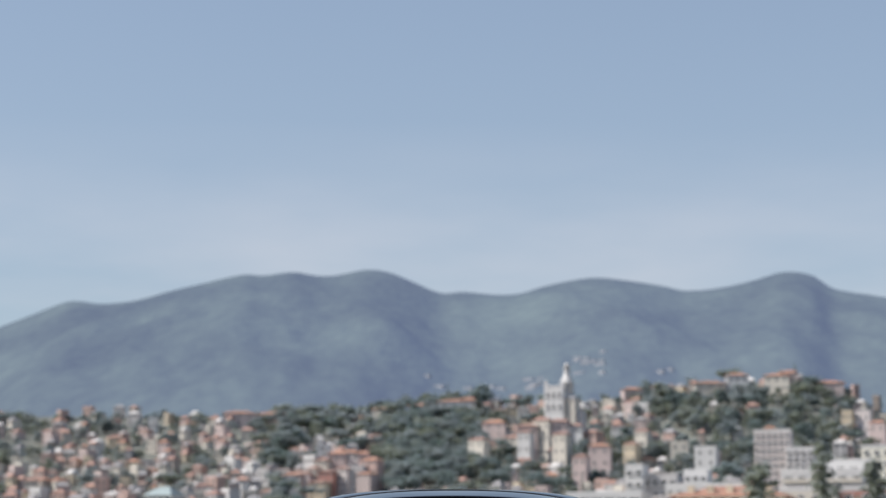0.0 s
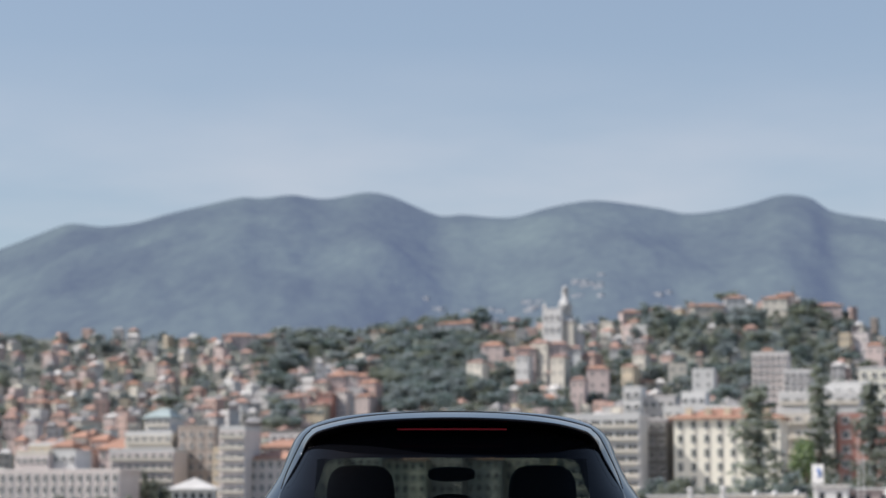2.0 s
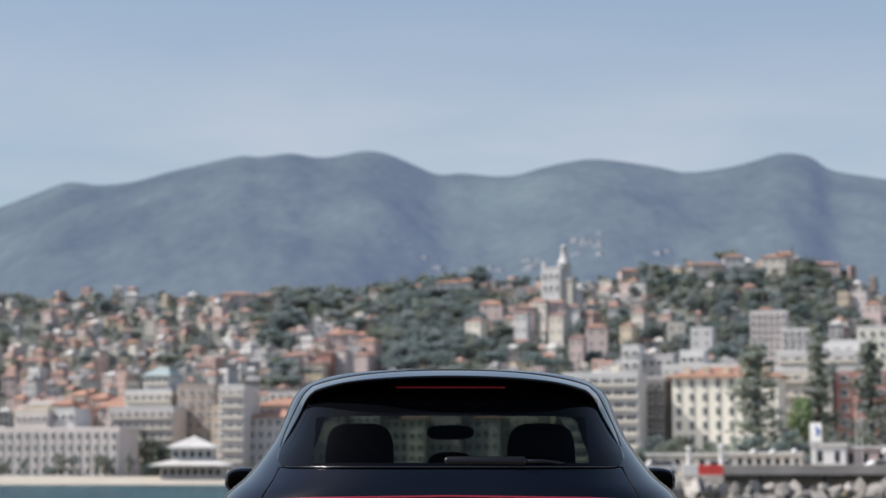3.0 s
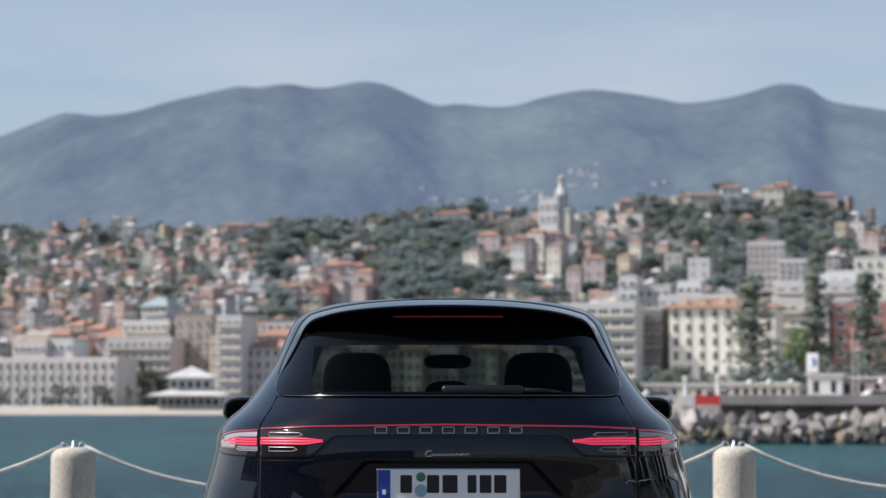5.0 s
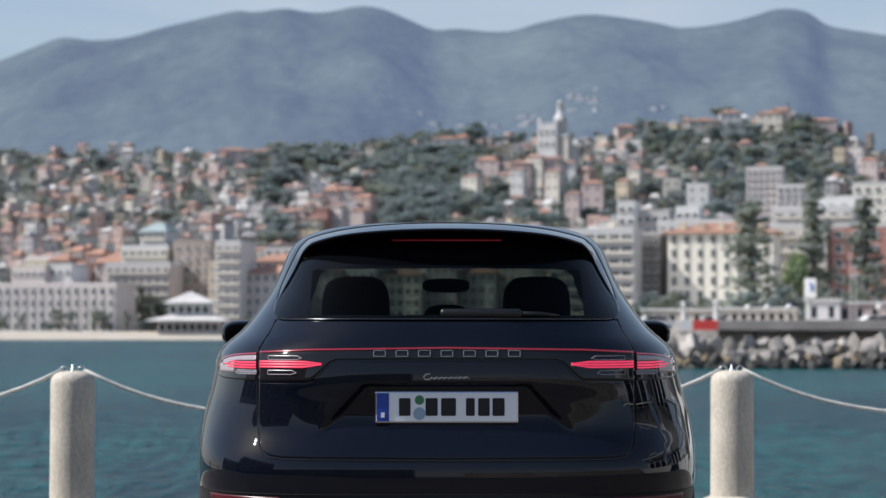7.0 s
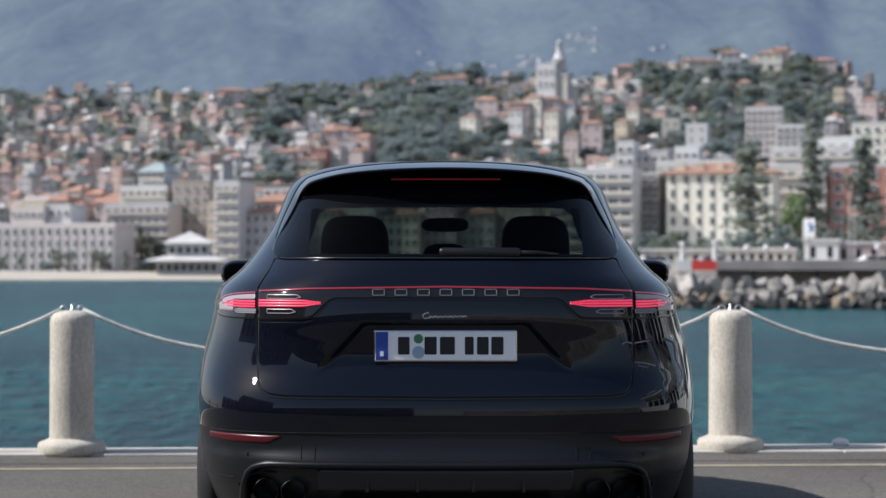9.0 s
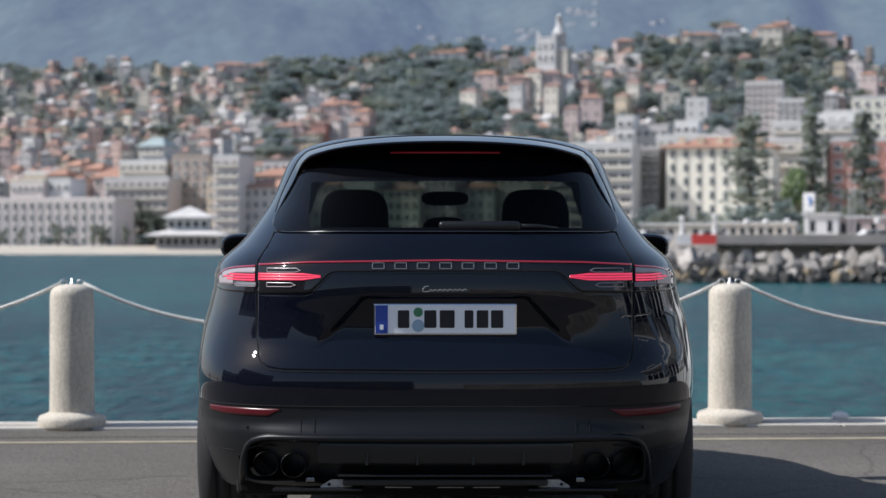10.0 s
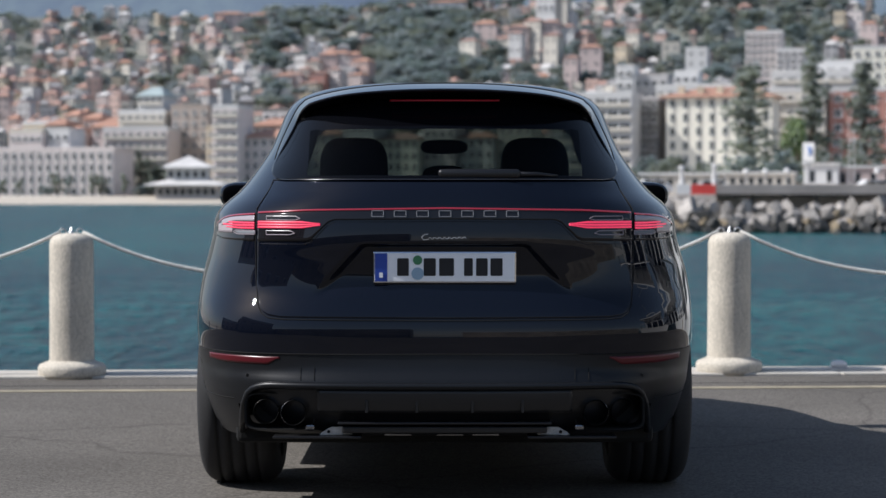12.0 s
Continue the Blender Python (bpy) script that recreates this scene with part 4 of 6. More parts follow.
def build_wheels(car):
    hw, r = 0.158, WHEEL
    prof = [(0.27, -hw + 0.01), (0.295, -hw - 0.003), (0.32, -hw), (0.343, -hw + 0.010), (0.361, -hw + 0.026), (r - 0.005, -hw + 0.046), (r, -hw + 0.062)]
    for g in (-0.075, -0.026, 0.026, 0.075):
        prof += [(r, g - 0.006), (r - 0.008, g - 0.005), (r - 0.008, g + 0.005), (r, g + 0.006)]
    prof += [(r, hw - 0.062), (r - 0.005, hw - 0.046), (0.361, hw - 0.026), (0.343, hw - 0.010), (0.32, hw), (0.295, hw + 0.003), (0.27, hw - 0.01)]
    for s in (-1, 1):
        for axle in (AXLE, FRONT_AXLE):
            tyre = lathe(prof, 72)
            m = Matrix.Translation((s * 0.815, axle, r)) @ Matrix.Rotation(radians(90), 4, "Y")
            bmesh.ops.transform(tyre, matrix=m, verts=tyre.verts)
            w = part("wheel", tyre, M_RUBBER, car, "wide black tyre on an alloy wheel", True)
            rim = lathe([(0.275, -hw + 0.02), (0.27, -hw + 0.01), (0.262, -0.05), (0.262, hw - 0.02), (0.275, hw - 0.008)], 48)
            bmesh.ops.transform(rim, matrix=m, verts=rim.verts)
            part("rim", rim, M_ALLOY, w, "", True)
            for k in range(5):
                sp = boxed(-0.26, 0.26 * 0, -0.03, 0.03, 0.10, 0.125, 0.008)
                bmesh.ops.transform(sp, matrix=m @ Matrix.Diagonal((1, 1, s, 1)) @ Matrix.Rotation(2 * math.pi * k / 5, 4, "Z"), verts=sp.verts)
                part("spoke", sp, M_ALLOY, w)
            disc = lathe([(0, -0.02), (0.2, -0.02), (0.2, 0.02), (0, 0.02)], 32)
            bmesh.ops.transform(disc, matrix=m, verts=disc.verts)
            part("brake_disc", disc, M_DARKCHROME, w)


def build_cabin(car):
    for s, x in ((-1, -0.415), (1, 0.415)):
        seat = part("front_seat", blob(x, 2.15, 0.86, 0.26, 0.09, 0.28, 4), M_SEAT, car, "black leather front seat", True)
        part("headrest", blob(x, 2.14, 1.215, 0.158, 0.07, 0.215, 4), M_SEAT, seat, "", True)
    bench = part("rear_seat", blob(0, 1.25, 0.93, 0.66, 0.11, 0.24, 5), M_SEAT, car, "black leather rear bench", True)
    part("headrest", blob(0.0, 1.22, 1.225, 0.095, 0.05, 0.065, 3), M_SEAT, bench, "", True)
    part("dashboard", blob(0, 3.0, 0.96, 0.70, 0.32, 0.18, 4), M_SEAT, car, "", True)
    part("interior_mirror", blob(0, 2.62, 1.398, 0.115, 0.02, 0.035, 3), M_BLACK, car, "", True)
    for s in (-1, 1):
        part("sun_visor", boxed(min(s * 0.10, s * 0.52), max(s * 0.10, s * 0.52), 2.62, 2.65, 1.485, 1.56, 0.01), M_SEAT, car)
        mir = part("door_mirror", blob(s * 1.0, 2.93, 1.165, 0.114, 0.08, 0.066, 2.6, 28, 18), M_PAINT, car, "glossy dark door mirror", True)
        part("mirror_glass", blob(s * 1.0, 2.868, 1.165, 0.096, 0.022, 0.052, 3), M_GLOSSBLACK, mir, "", True)
        part("mirror_foot", blob(s * 0.90, 2.94, 1.11, 0.05, 0.03, 0.03, 2.4), M_BLACK, mir, "", True)


car = thing("car", (0.006, REAR, 0.0), "dark blue-black SUV parked on the quay with its tail lamps lit", "car")
build_shell(car)
build_tailgate(car)
build_plate(car)
build_rear_glass(car)
build_spoiler(car)
build_lower(car)
build_wheels(car)
build_cabin(car)

# ---- the quay's bollards and ropes ----
def build_bollard(x, y):
    b = thing("bollard", (x, y, 0.03), "granular pale stone bollard with a round foot on the quay edge", "bollard", "bollards along the quay")
    part("foot", lathe([(0, -0.027), (0.203, -0.027), (0.212, 0.0), (0.216, 0.036), (0.204, 0.058), (0.165, 0.072), (0.142, 0.085), (0, 0.086)], 40), M_BOLLARD, b, smooth=True)
    part("shaft", lathe([(0.142, 0.08), (0.14, 0.2), (0.1395, 0.55), (0.139, 0.82), (0.134, 0.85), (0.115, 0.873), (0.08, 0.888), (0.03, 0.893), (0, 0.893)], 40), M_BOLLARD, b, smooth=True)
    part("cap_pin", lathe([(0.016, 0.88), (0.016, 0.9), (0.008, 0.906), (0.007, 0.93), (0, 0.933)], 12), M_STEEL, b, smooth=True)
    for s in (-1, 1):
        part("rope_eye", tube([(s * 0.055 + 0.022 * math.cos(a), 0, 0.90 + 0.022 * math.sin(a)) for a in [i * math.pi / 6 for i in range(12)]], 0.005, 6, True), M_STEEL, b, smooth=True)
    return b


def build_rope(p, q, sag):
    pts = []
    for i in range(33):
        t = i / 32
        v = Vector(p).lerp(Vector(q), t)
        v.z -= sag * (1 - abs(1 - 2 * t) ** 3.5)
        pts.append(v)
    ob = to_object("rope", tube(pts, 0.0115, 8), M_ROPE, True)
    return tagged(ob, "pale slack rope hung between two stone bollards", "rope", "ropes along the quay")


BOLLARDS = [(-2.366 + 4.227 * i, 13.49 + 0.28 * i) for i in (-2, -1, 0, 1, 2)]
for bx, by in BOLLARDS:
    build_bollard(bx, by)
for (ax, ay), (bx, by) in zip(BOLLARDS, BOLLARDS[1:]):
    build_rope((ax + 0.07, ay, 0.93), (bx - 0.07, by, 0.93), 0.31)

lump = thing("mooring_knob", (2.60, quay_edge(2.60) - 0.16, 0.03), "small white painted knob on the quay coping", "mooring knob")
part("knob", blob(0, 0, 0.022, 0.055, 0.04, 0.028, 2.2), M_WHITE, lump, "", True)
part("base", boxed(-0.06, 0.06, -0.045, 0.045, -0.004, 0.006, 0.002), M_STEEL, lump)

# ---- the town across the bay ----
def shape(name, bm, mat):
    me = bpy.data.meshes.new(name)
    bmesh.ops.recalc_face_normals(bm, faces=bm.faces)
    bm.to_mesh(me)
    bm.free()
    me.materials.append(mat)
    return me


def hip(ridge_share, over=0.06):
    """A hipped roof of unit size with a small overhang."""
    bm = bmesh.new()
    h = 0.5 + over
    base = [bm.verts.new(p) for p in ((-h, -h, 0), (h, -h, 0), (h, h, 0), (-h, h, 0))]
    low = [bm.verts.new((v.co.x, v.co.y, -0.12)) for v in base]
    a, b = bm.verts.new((-ridge_share / 2, 0, 1)), bm.verts.new((ridge_share / 2, 0, 1))
    bm.faces.new((base[0], base[1], b, a)), bm.faces.new((base[1], base[2], b)), bm.faces.new((base[2], base[3], a, b)), bm.faces.new((base[3], base[0], a))
    bm.faces.new(low)
    for i in range(4):
        bm.faces.new((low[i], low[(i + 1) % 4], base[(i + 1) % 4], base[i]))
    return bm


def flat_top():
    bm = bmesh.new()
    box(bm, -0.5, 0.5, -0.5, 0.5, -0.3, 0.1)
    for a in ((-0.51, 0.51, -0.51, -0.47, 0, 1), (-0.51, 0.51, 0.47, 0.51, 0, 1), (-0.51, -0.47, -0.47, 0.47, 0, 1), (0.47, 0.51, -0.47, 0.47, 0, 1)):
        box(bm, *a)
    return bm


def frame_shape():
    """A window surround of unit size, hollow in the middle."""
    bm = bmesh.new()
    for a in ((-0.62, -0.5, -0.5, 0.5, -0.58, 0.58), (0.5, 0.62, -0.5, 0.5, -0.58, 0.58), (-0.5, 0.5, -0.5, 0.5, 0.5, 0.58), (-0.7, 0.7, -0.8, 0.5, -0.64, -0.5), (-0.04, 0.04, -0.2, 0.4, -0.5, 0.5)):
        box(bm, *a)
    return bm


CUBE = {k: shape("wall", boxed(-0.5, 0.5, -0.5, 0.5, 0, 1), m) for k, m in WALLS.items()}
HIPS = {k: shape("roof", hip(0.35), m) for k, m in ROOFS.items()}
PYRAMIDS = {k: shape("roof", hip(0.02), m) for k, m in ROOFS.items()}
FLATS = {k: shape("roof", flat_top(), WALLS[k]) for k in WALLS}
PANE = shape("pane", boxed(-0.5, 0.5, -0.5, 0.5, -0.5, 0.5), M_WINDOW)
SHUT_PANE = shape("pane", boxed(-0.5, 0.5, -0.5, 0.5, -0.5, 0.5), M_SHUTPANE)
SURROUND = shape("window", frame_shape(), M_WHITE)
SHUTTER = shape("shutter", boxed(-0.5, 0.5, -0.5, 0.5, -0.5, 0.5), M_SHUTTER)
SLAB = shape("balcony", boxed(-0.5, 0.5, -0.5, 0.5, -0.5, 0.5), WALLS["cream"])
CHIMNEY = shape("chimney", boxed(-0.5, 0.5, -0.5, 0.5, 0, 1), WALLS["salmon"])


def bit(mesh, parent, place, size, name=None):
    ob = new(name or mesh.name.split(".")[0], mesh)
    ob.parent = parent
    ob.location, ob.scale = place, size
    return ob


class Joined:
    """Far things past counting, gathered into one mesh."""
    def __init__(self):
        self.verts, self.faces, self.slots, self.mats = [], [], [], []

    def add(self, mesh, m):
        k, mat = len(self.verts), mesh.materials[0]
        if mat not in self.mats:
            self.mats.append(mat)
        self.verts += [m @ v.co for v in mesh.vertices]
        self.faces += [tuple(k + i for i in p.vertices) for p in mesh.polygons]
        self.slots += [self.mats.index(mat)] * len(mesh.polygons)

    def finish(self, name, label, category):
        me = bpy.data.meshes.new(name)
        me.from_pydata(self.verts, [], self.faces)
        for mat in self.mats:
            me.materials.append(mat)
        me.polygons.foreach_set("material_index", self.slots)
        return tagged(new(name, me), label, category, kind="stuff")


FAR_HOUSES, FAR_TREES = Joined(), Joined()


def far_house(x, y, w, d, h, wall, roof, turn, rise, rows, cols):
    m = pose(x, y, land(x, y) - 1.0, 0, 0, turn)
    put = lambda mesh, place, size: FAR_HOUSES.add(mesh, m @ Matrix.LocRotScale(place, None, size))
    put(CUBE[wall], (0, 0, 0), (w, d, h + 1))
    if rise:
        put(HIPS[roof], (0, 0, h + 1 + 0.12 * rise), (w, d, rise))
    else:
        put(FLATS[wall], (0, 0, h + 1.25), (w, d, 0.9))
    for r in range(rows):
        zz = 1 + h * (r + 0.55) / rows
        for c in range(cols):
            put(SHUT_PANE, (-w / 2 + w * (c + 0.5) / cols, -d / 2, zz), (1.15, 0.3, min(1.9, h / rows * 0.5)))
        put(SHUT_PANE, (-w / 2, 0, zz), (0.3, 1.1, min(1.9, h / rows * 0.5)))


def build_house(x, y, w, d, h, wall, roof, turn=0.0, rise=0.0, rows=2, cols=2, z=None, group="houses on the hillside", label=""):
    """A far house: walls, roof, chimney and the windows of the two faces that show."""
    base = (land(x, y) if z is None else z) - 1.0
    what = "%s plastered house with a %s roof" % (wall, "flat" if not rise else roof)
    ob = thing("house", (x, y, base), label or what + " on the hillside", "house", group, turn)
    bit(CUBE[wall], ob, (0, 0, 0), (w, d, h + 1))
    if rise:
        bit(HIPS[roof], ob, (0, 0, h + 1 + 0.12 * rise), (w, d, rise))
        if rows:
            bit(CHIMNEY, ob, (w * 0.22, 0.1, h + 1 + rise * 0.3), (0.8, 0.8, rise * 0.9))
    else:
        bit(FLATS[wall], ob, (0, 0, h + 1.25), (w, d, 0.9))
    for r in range(rows):
        zz = 1 + h * (r + 0.55) / rows
        for c in range(cols):
            bit(SHUT_PANE, ob, (-w / 2 + w * (c + 0.5) / cols, -d / 2, zz), (1.15, 0.3, min(1.9, h / rows * 0.5)), "window")
        bit(SHUT_PANE, ob, (-w / 2, 0, zz), (0.3, 1.1, min(1.9, h / rows * 0.5)), "window")
    return ob


def build_block(name, x0, x1, y, depth, z0, top, wall, rows, cols, label, category="building", roof=None, rise=0.0, ww=1.3, wh=1.9, shutters=False, balconies=False, turn=-16.0, flat="white"):
    """A large building near the shore, with its own surrounds, panes, shutters and balconies."""
    w, h = x1 - x0, top - z0
    ob = thing(name, ((x0 + x1) / 2, y + depth / 2, z0), label, category, "", turn)
    bit(CUBE[wall], ob, (0, 0, 0), (w, depth, h))
    if rise:
        bit(HIPS[roof], ob, (0, 0, h + 0.12 * rise), (w, depth, rise))
    else:
        bit(FLATS[flat if flat in FLATS else wall], ob, (0, 0, h + 0.3), (w, depth, 1.0))
    step = h / rows
    for r in range(rows):
        zz = step * (r + 0.55)
        for c in range(cols):
            xx = -w / 2 + w * (c + 0.5) / cols
            win = bit(SURROUND, ob, (xx, -depth / 2 - 0.05, zz), (ww, 0.5, wh))
            pane = bit(PANE, win, (0, 0.1, 0), (1.0, 0.5, 1.0))
            if shutters:
                for s in (-1, 1):
                    bit(SHUTTER, win, (s * 0.85, -0.1, 0), (0.42, 0.3, 1.0))
        if balconies:
            bit(SLAB, ob, (0, -depth / 2 - 0.55, zz - wh * 0.62), (w * 0.98, 1.1, 0.18))
            bit(SLAB, ob, (0, -depth / 2 - 1.06, zz - wh * 0.62 + 0.5), (w * 0.98, 0.08, 0.75), "parapet")
        for c in range(2):
            bit(PANE, ob, (-w / 2, -depth / 4 + c * depth / 2, zz), (0.3, ww, wh), "window")
    return ob


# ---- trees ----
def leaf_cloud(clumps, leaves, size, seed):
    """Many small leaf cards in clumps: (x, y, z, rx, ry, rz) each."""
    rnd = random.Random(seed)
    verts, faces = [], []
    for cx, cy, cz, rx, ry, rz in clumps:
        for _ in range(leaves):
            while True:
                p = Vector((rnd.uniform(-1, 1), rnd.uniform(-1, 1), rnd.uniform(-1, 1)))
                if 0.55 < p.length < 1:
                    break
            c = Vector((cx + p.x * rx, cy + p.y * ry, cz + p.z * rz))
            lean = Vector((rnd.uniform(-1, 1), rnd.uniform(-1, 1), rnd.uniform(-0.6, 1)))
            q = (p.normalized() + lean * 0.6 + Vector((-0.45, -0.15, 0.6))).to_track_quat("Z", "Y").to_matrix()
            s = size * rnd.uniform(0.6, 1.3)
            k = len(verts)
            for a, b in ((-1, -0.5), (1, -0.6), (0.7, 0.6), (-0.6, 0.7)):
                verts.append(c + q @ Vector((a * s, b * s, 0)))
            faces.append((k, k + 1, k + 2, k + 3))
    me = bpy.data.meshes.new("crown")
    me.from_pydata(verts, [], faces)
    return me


def crown_round(seed, spread=1.0):
    r = random.Random(seed)
    cl = [(0, 0, 0.62, 0.26, 0.26, 0.22)]
    for i in range(11):
        a, e = r.uniform(0, 6.28), r.uniform(0.32, 0.92)
        rad = r.uniform(0.12, 0.36) * spread * (1.1 - abs(e - 0.58))
        s = r.uniform(0.11, 0.2)
        cl.append((rad * math.cos(a), rad * math.sin(a), e, s, s, s * 0.8))
    return leaf_cloud(cl, 55, 0.04, seed)


def crown_pine(seed):
    r = random.Random(seed)
    cl = []
    for i in range(15):
        a, rad = r.uniform(0, 6.28), math.sqrt(r.random()) * 0.48
        cl.append((rad * math.cos(a), rad * math.sin(a), 0.80 - 0.3 * rad + r.uniform(-0.08, 0.08), 0.17, 0.17, 0.13))
    return leaf_cloud(cl, 45, 0.035, seed)


def crown_spire(seed, tiers=15, thin=0.18):
    r = random.Random(seed)
    cl = []
    for i in range(tiers):
        e = 0.10 + 0.86 * i / (tiers - 1)
        rad = thin * (1.08 - e) ** 0.65 * r.uniform(0.75, 1.15)
        for k in range(4):
            a = r.uniform(0, 6.28)
            cl.append((rad * 0.6 * math.cos(a), rad * 0.6 * math.sin(a), e + r.uniform(-0.02, 0.02), rad * 0.66, rad * 0.66, 0.034))
        cl.append((0, 0, e, 0.03, 0.03, 0.04))
    return leaf_cloud(cl, 22, 0.016, seed)


def crown_column(seed):
    return leaf_cloud([(0, 0, 0.12 + 0.07 * i, 0.09 * (1 - (i / 13 - 0.35) ** 2), 0.09 * (1 - (i / 13 - 0.35) ** 2), 0.06) for i in range(13)], 40, 0.018, seed)


def with_mat(me, m):
    me = me.copy()
    me.materials.clear()
    me.materials.append(m)
    return me


TRUNK = shape("trunk", tube([(0, 0, 0), (0.01, 0, 0.3), (0, 0.01, 0.62), (0, 0, 0.8)], [0.035, 0.026, 0.018, 0.008], 7), M_TRUNK)
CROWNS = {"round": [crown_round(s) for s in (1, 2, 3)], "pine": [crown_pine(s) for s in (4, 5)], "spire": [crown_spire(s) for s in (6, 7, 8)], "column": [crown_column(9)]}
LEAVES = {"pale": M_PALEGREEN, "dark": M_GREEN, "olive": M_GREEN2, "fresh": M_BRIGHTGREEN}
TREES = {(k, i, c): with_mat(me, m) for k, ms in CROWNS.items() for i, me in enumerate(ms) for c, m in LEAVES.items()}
KINDS = {"round": "rounded broad-leaved tree", "pine": "spreading umbrella pine", "spire": "tall tiered conifer", "column": "slim cypress"}
rng = random.Random(11)
FAR_WOOD, FAR_TOWN = 860.0, 860.0


def build_tree(x, y, h, w, kind="round", leaf="dark", z=None, where="on the hillside", group="trees on the hillside"):
    me = TREES[kind, rng.randrange(len(CROWNS[kind])), leaf]
    if y > FAR_WOOD:
        m = pose(x, y, land(x, y) - 0.3, 0, 0, rng.uniform(0, 360))
        FAR_TREES.add(TRUNK, m @ Matrix.Diagonal((h * 0.9, h * 0.9, h, 1)))
        FAR_TREES.add(me, m @ Matrix.Diagonal((w, w, h, 1)))
        return None
    ob = thing("tree", (x, y, (land(x, y) if z is None else z) - 0.3), "%s %s %s" % ({"pale": "haze-pale green", "dark": "dark green", "olive": "olive green", "fresh": "fresh green"}[leaf], KINDS[kind], where), "tree", group, rng.uniform(0, 360))
    bit(TRUNK, ob, (0, 0, 0), (h * 0.9, h * 0.9, h))
    bit(me, ob, (0, 0, 0), (w, w, h), "crown")
    return ob


# ---- what stands on each part of the hillside ----
def green_share(a, v):
    """How much of the hillside is trees, by bearing and by height of view."""
    if -0.086 < a < 0.012 and v > (0.0625 if a < -0.068 else 0.0735 if a < -0.033 else 0.050):
        return 0.93
    if -0.02 < a < 0.03 and 0.042 < v <= 0.062:
        return 0.7
    if 0.095 < a < 0.19 and 0.066 < v < 0.093:
        return 0.9
    if 0.055 < a < 0.085 and 0.046 < v < 0.066:
        return 0.8
    if 0.10 < a < 0.145 and 0.052 < v < 0.066:
        return 0.75
    if -0.12 < a < -0.104 and 0.055 < v < 0.064:
        return 0.7
    if -0.09 < a < -0.075 and 0.056 < v < 0.066:
        return 0.7
    if a < -0.085:
        return 0.20 + 0.36 * smooth((v - 0.055) / 0.02)
    return 0.30


def fill_hillside():
    old = lambda a, v: -0.075 < a < -0.03 and v < 0.07
    for row in range(29):
        y = 745 + 650 * (row / 28.0) ** 0.95
        n = int(0.47 * y / 8.2)
        for i in range(n):
            yy = y + rng.uniform(-14, 14)
            a = -0.235 + 0.47 * (i + 0.5 + rng.uniform(-0.4, 0.4)) / n
            x = a * yy
            v = (land(x, yy) - EYE) / yy
            if yy < 800 and a > 0.06:
                continue
            if 0.035 < a < 0.062 and 1190 < yy < 1300:
                continue
            if -0.071 < a < -0.031 and 1040 < yy < 1160:
                continue
            if rng.random() < green_share(a, v):
                pine = -0.09 < a < 0.02 or rng.random() < 0.2
                for _ in range(2 if pine or rng.random() < 0.5 else 1):
                    h = rng.uniform(9, 15) if pine else rng.uniform(6, 11)
                    h *= 0.75 if a < -0.085 else 1.0
                    build_tree(x + rng.uniform(-7, 7), yy + rng.uniform(-6, 6), h, h * rng.uniform(1.0, 1.4), "pine" if pine and rng.random() < 0.35 else "round", rng.choice(("pale", "pale", "olive") if a < -0.088 else ("dark", "pale", "olive")))
                if rng.random() < 0.06:
                    build_tree(x + 6, yy, rng.uniform(11, 16), 9, "column")
                continue
            left = a < -0.03
            pick = rng.random()
            wall = ("white" if pick < 0.12 else "cream" if pick < 0.32 else "pink" if pick < 0.56 else "ochre" if pick < 0.66 else "salmon" if pick < 0.80 else "grey" if pick < 0.90 else "brown")
            if old(a, v):
                wall = rng.choice(("pink", "salmon", "pink", "cream", "white"))
            w, d, h = rng.uniform(3.8, 7.8), rng.uniform(5, 8), rng.choice((3.5, 4.5, 5.5, 6.5, 8)) * (1.25 if v < 0.045 or old(a, v) else 0.95)
            roof = rng.choice(("terracotta", "rust", "rust", "rust", "slate", "slate")) if rng.random() < 0.85 else "pale"
            (far_house if yy > FAR_TOWN else build_house)(x, yy, w, d, h, wall, roof, rng.uniform(-50, 8), rng.uniform(1.4, 2.4) if rng.random() < 0.66 else 0.0, 2 if h < 9 else 3, 2 if w < 10.5 else 3)


fill_hillside()

# the old quarter below the pine wood: tall plastered houses close together round two white towers
for a, v, w, wall, roof, rise in ((-0.0652, 0.0640, 7.0, "white", "rust", 0.0), (-0.0603, 0.0625, 7.5, "cream", "rust", 1.6), (-0.0640, 0.0585, 6.0, "cream", "rust", 1.4), (-0.0535, 0.0655, 9.0, "pink", "terracotta", 1.8),
                                  (-0.0475, 0.0660, 10.0, "rose", "terracotta", 1.8), (-0.0418, 0.0655, 8.0, "pink", "terracotta", 1.6), (-0.0372, 0.0625, 9.0, "salmon", "terracotta", 1.6), (-0.0580, 0.0570, 9.0, "red", "rust", 1.0),
                                  (-0.0500, 0.0585, 8.0, "rose", "rust", 1.2), (-0.0445, 0.0590, 9.0, "grey", "rust", 0.0), (-0.0395, 0.0560, 8.0, "pink", "terracotta", 1.4), (-0.0690, 0.0560, 9.0, "pink", "rust", 1.5),
                                  (-0.0745, 0.0555, 10.0, "rose", "terracotta", 1.5), (-0.0620, 0.0520, 9.0, "ochre", "rust", 1.4)):
    yy = 1120 + 1700 * (v - 0.06)
    build_house(a * yy, yy, w, 9, v * yy + EYE - land(a * yy, yy), wall, roof, rng.uniform(-30, -5), rise, 4, 3, group="houses of the old quarter", label="tall %s house in the crowded old quarter" % wall)
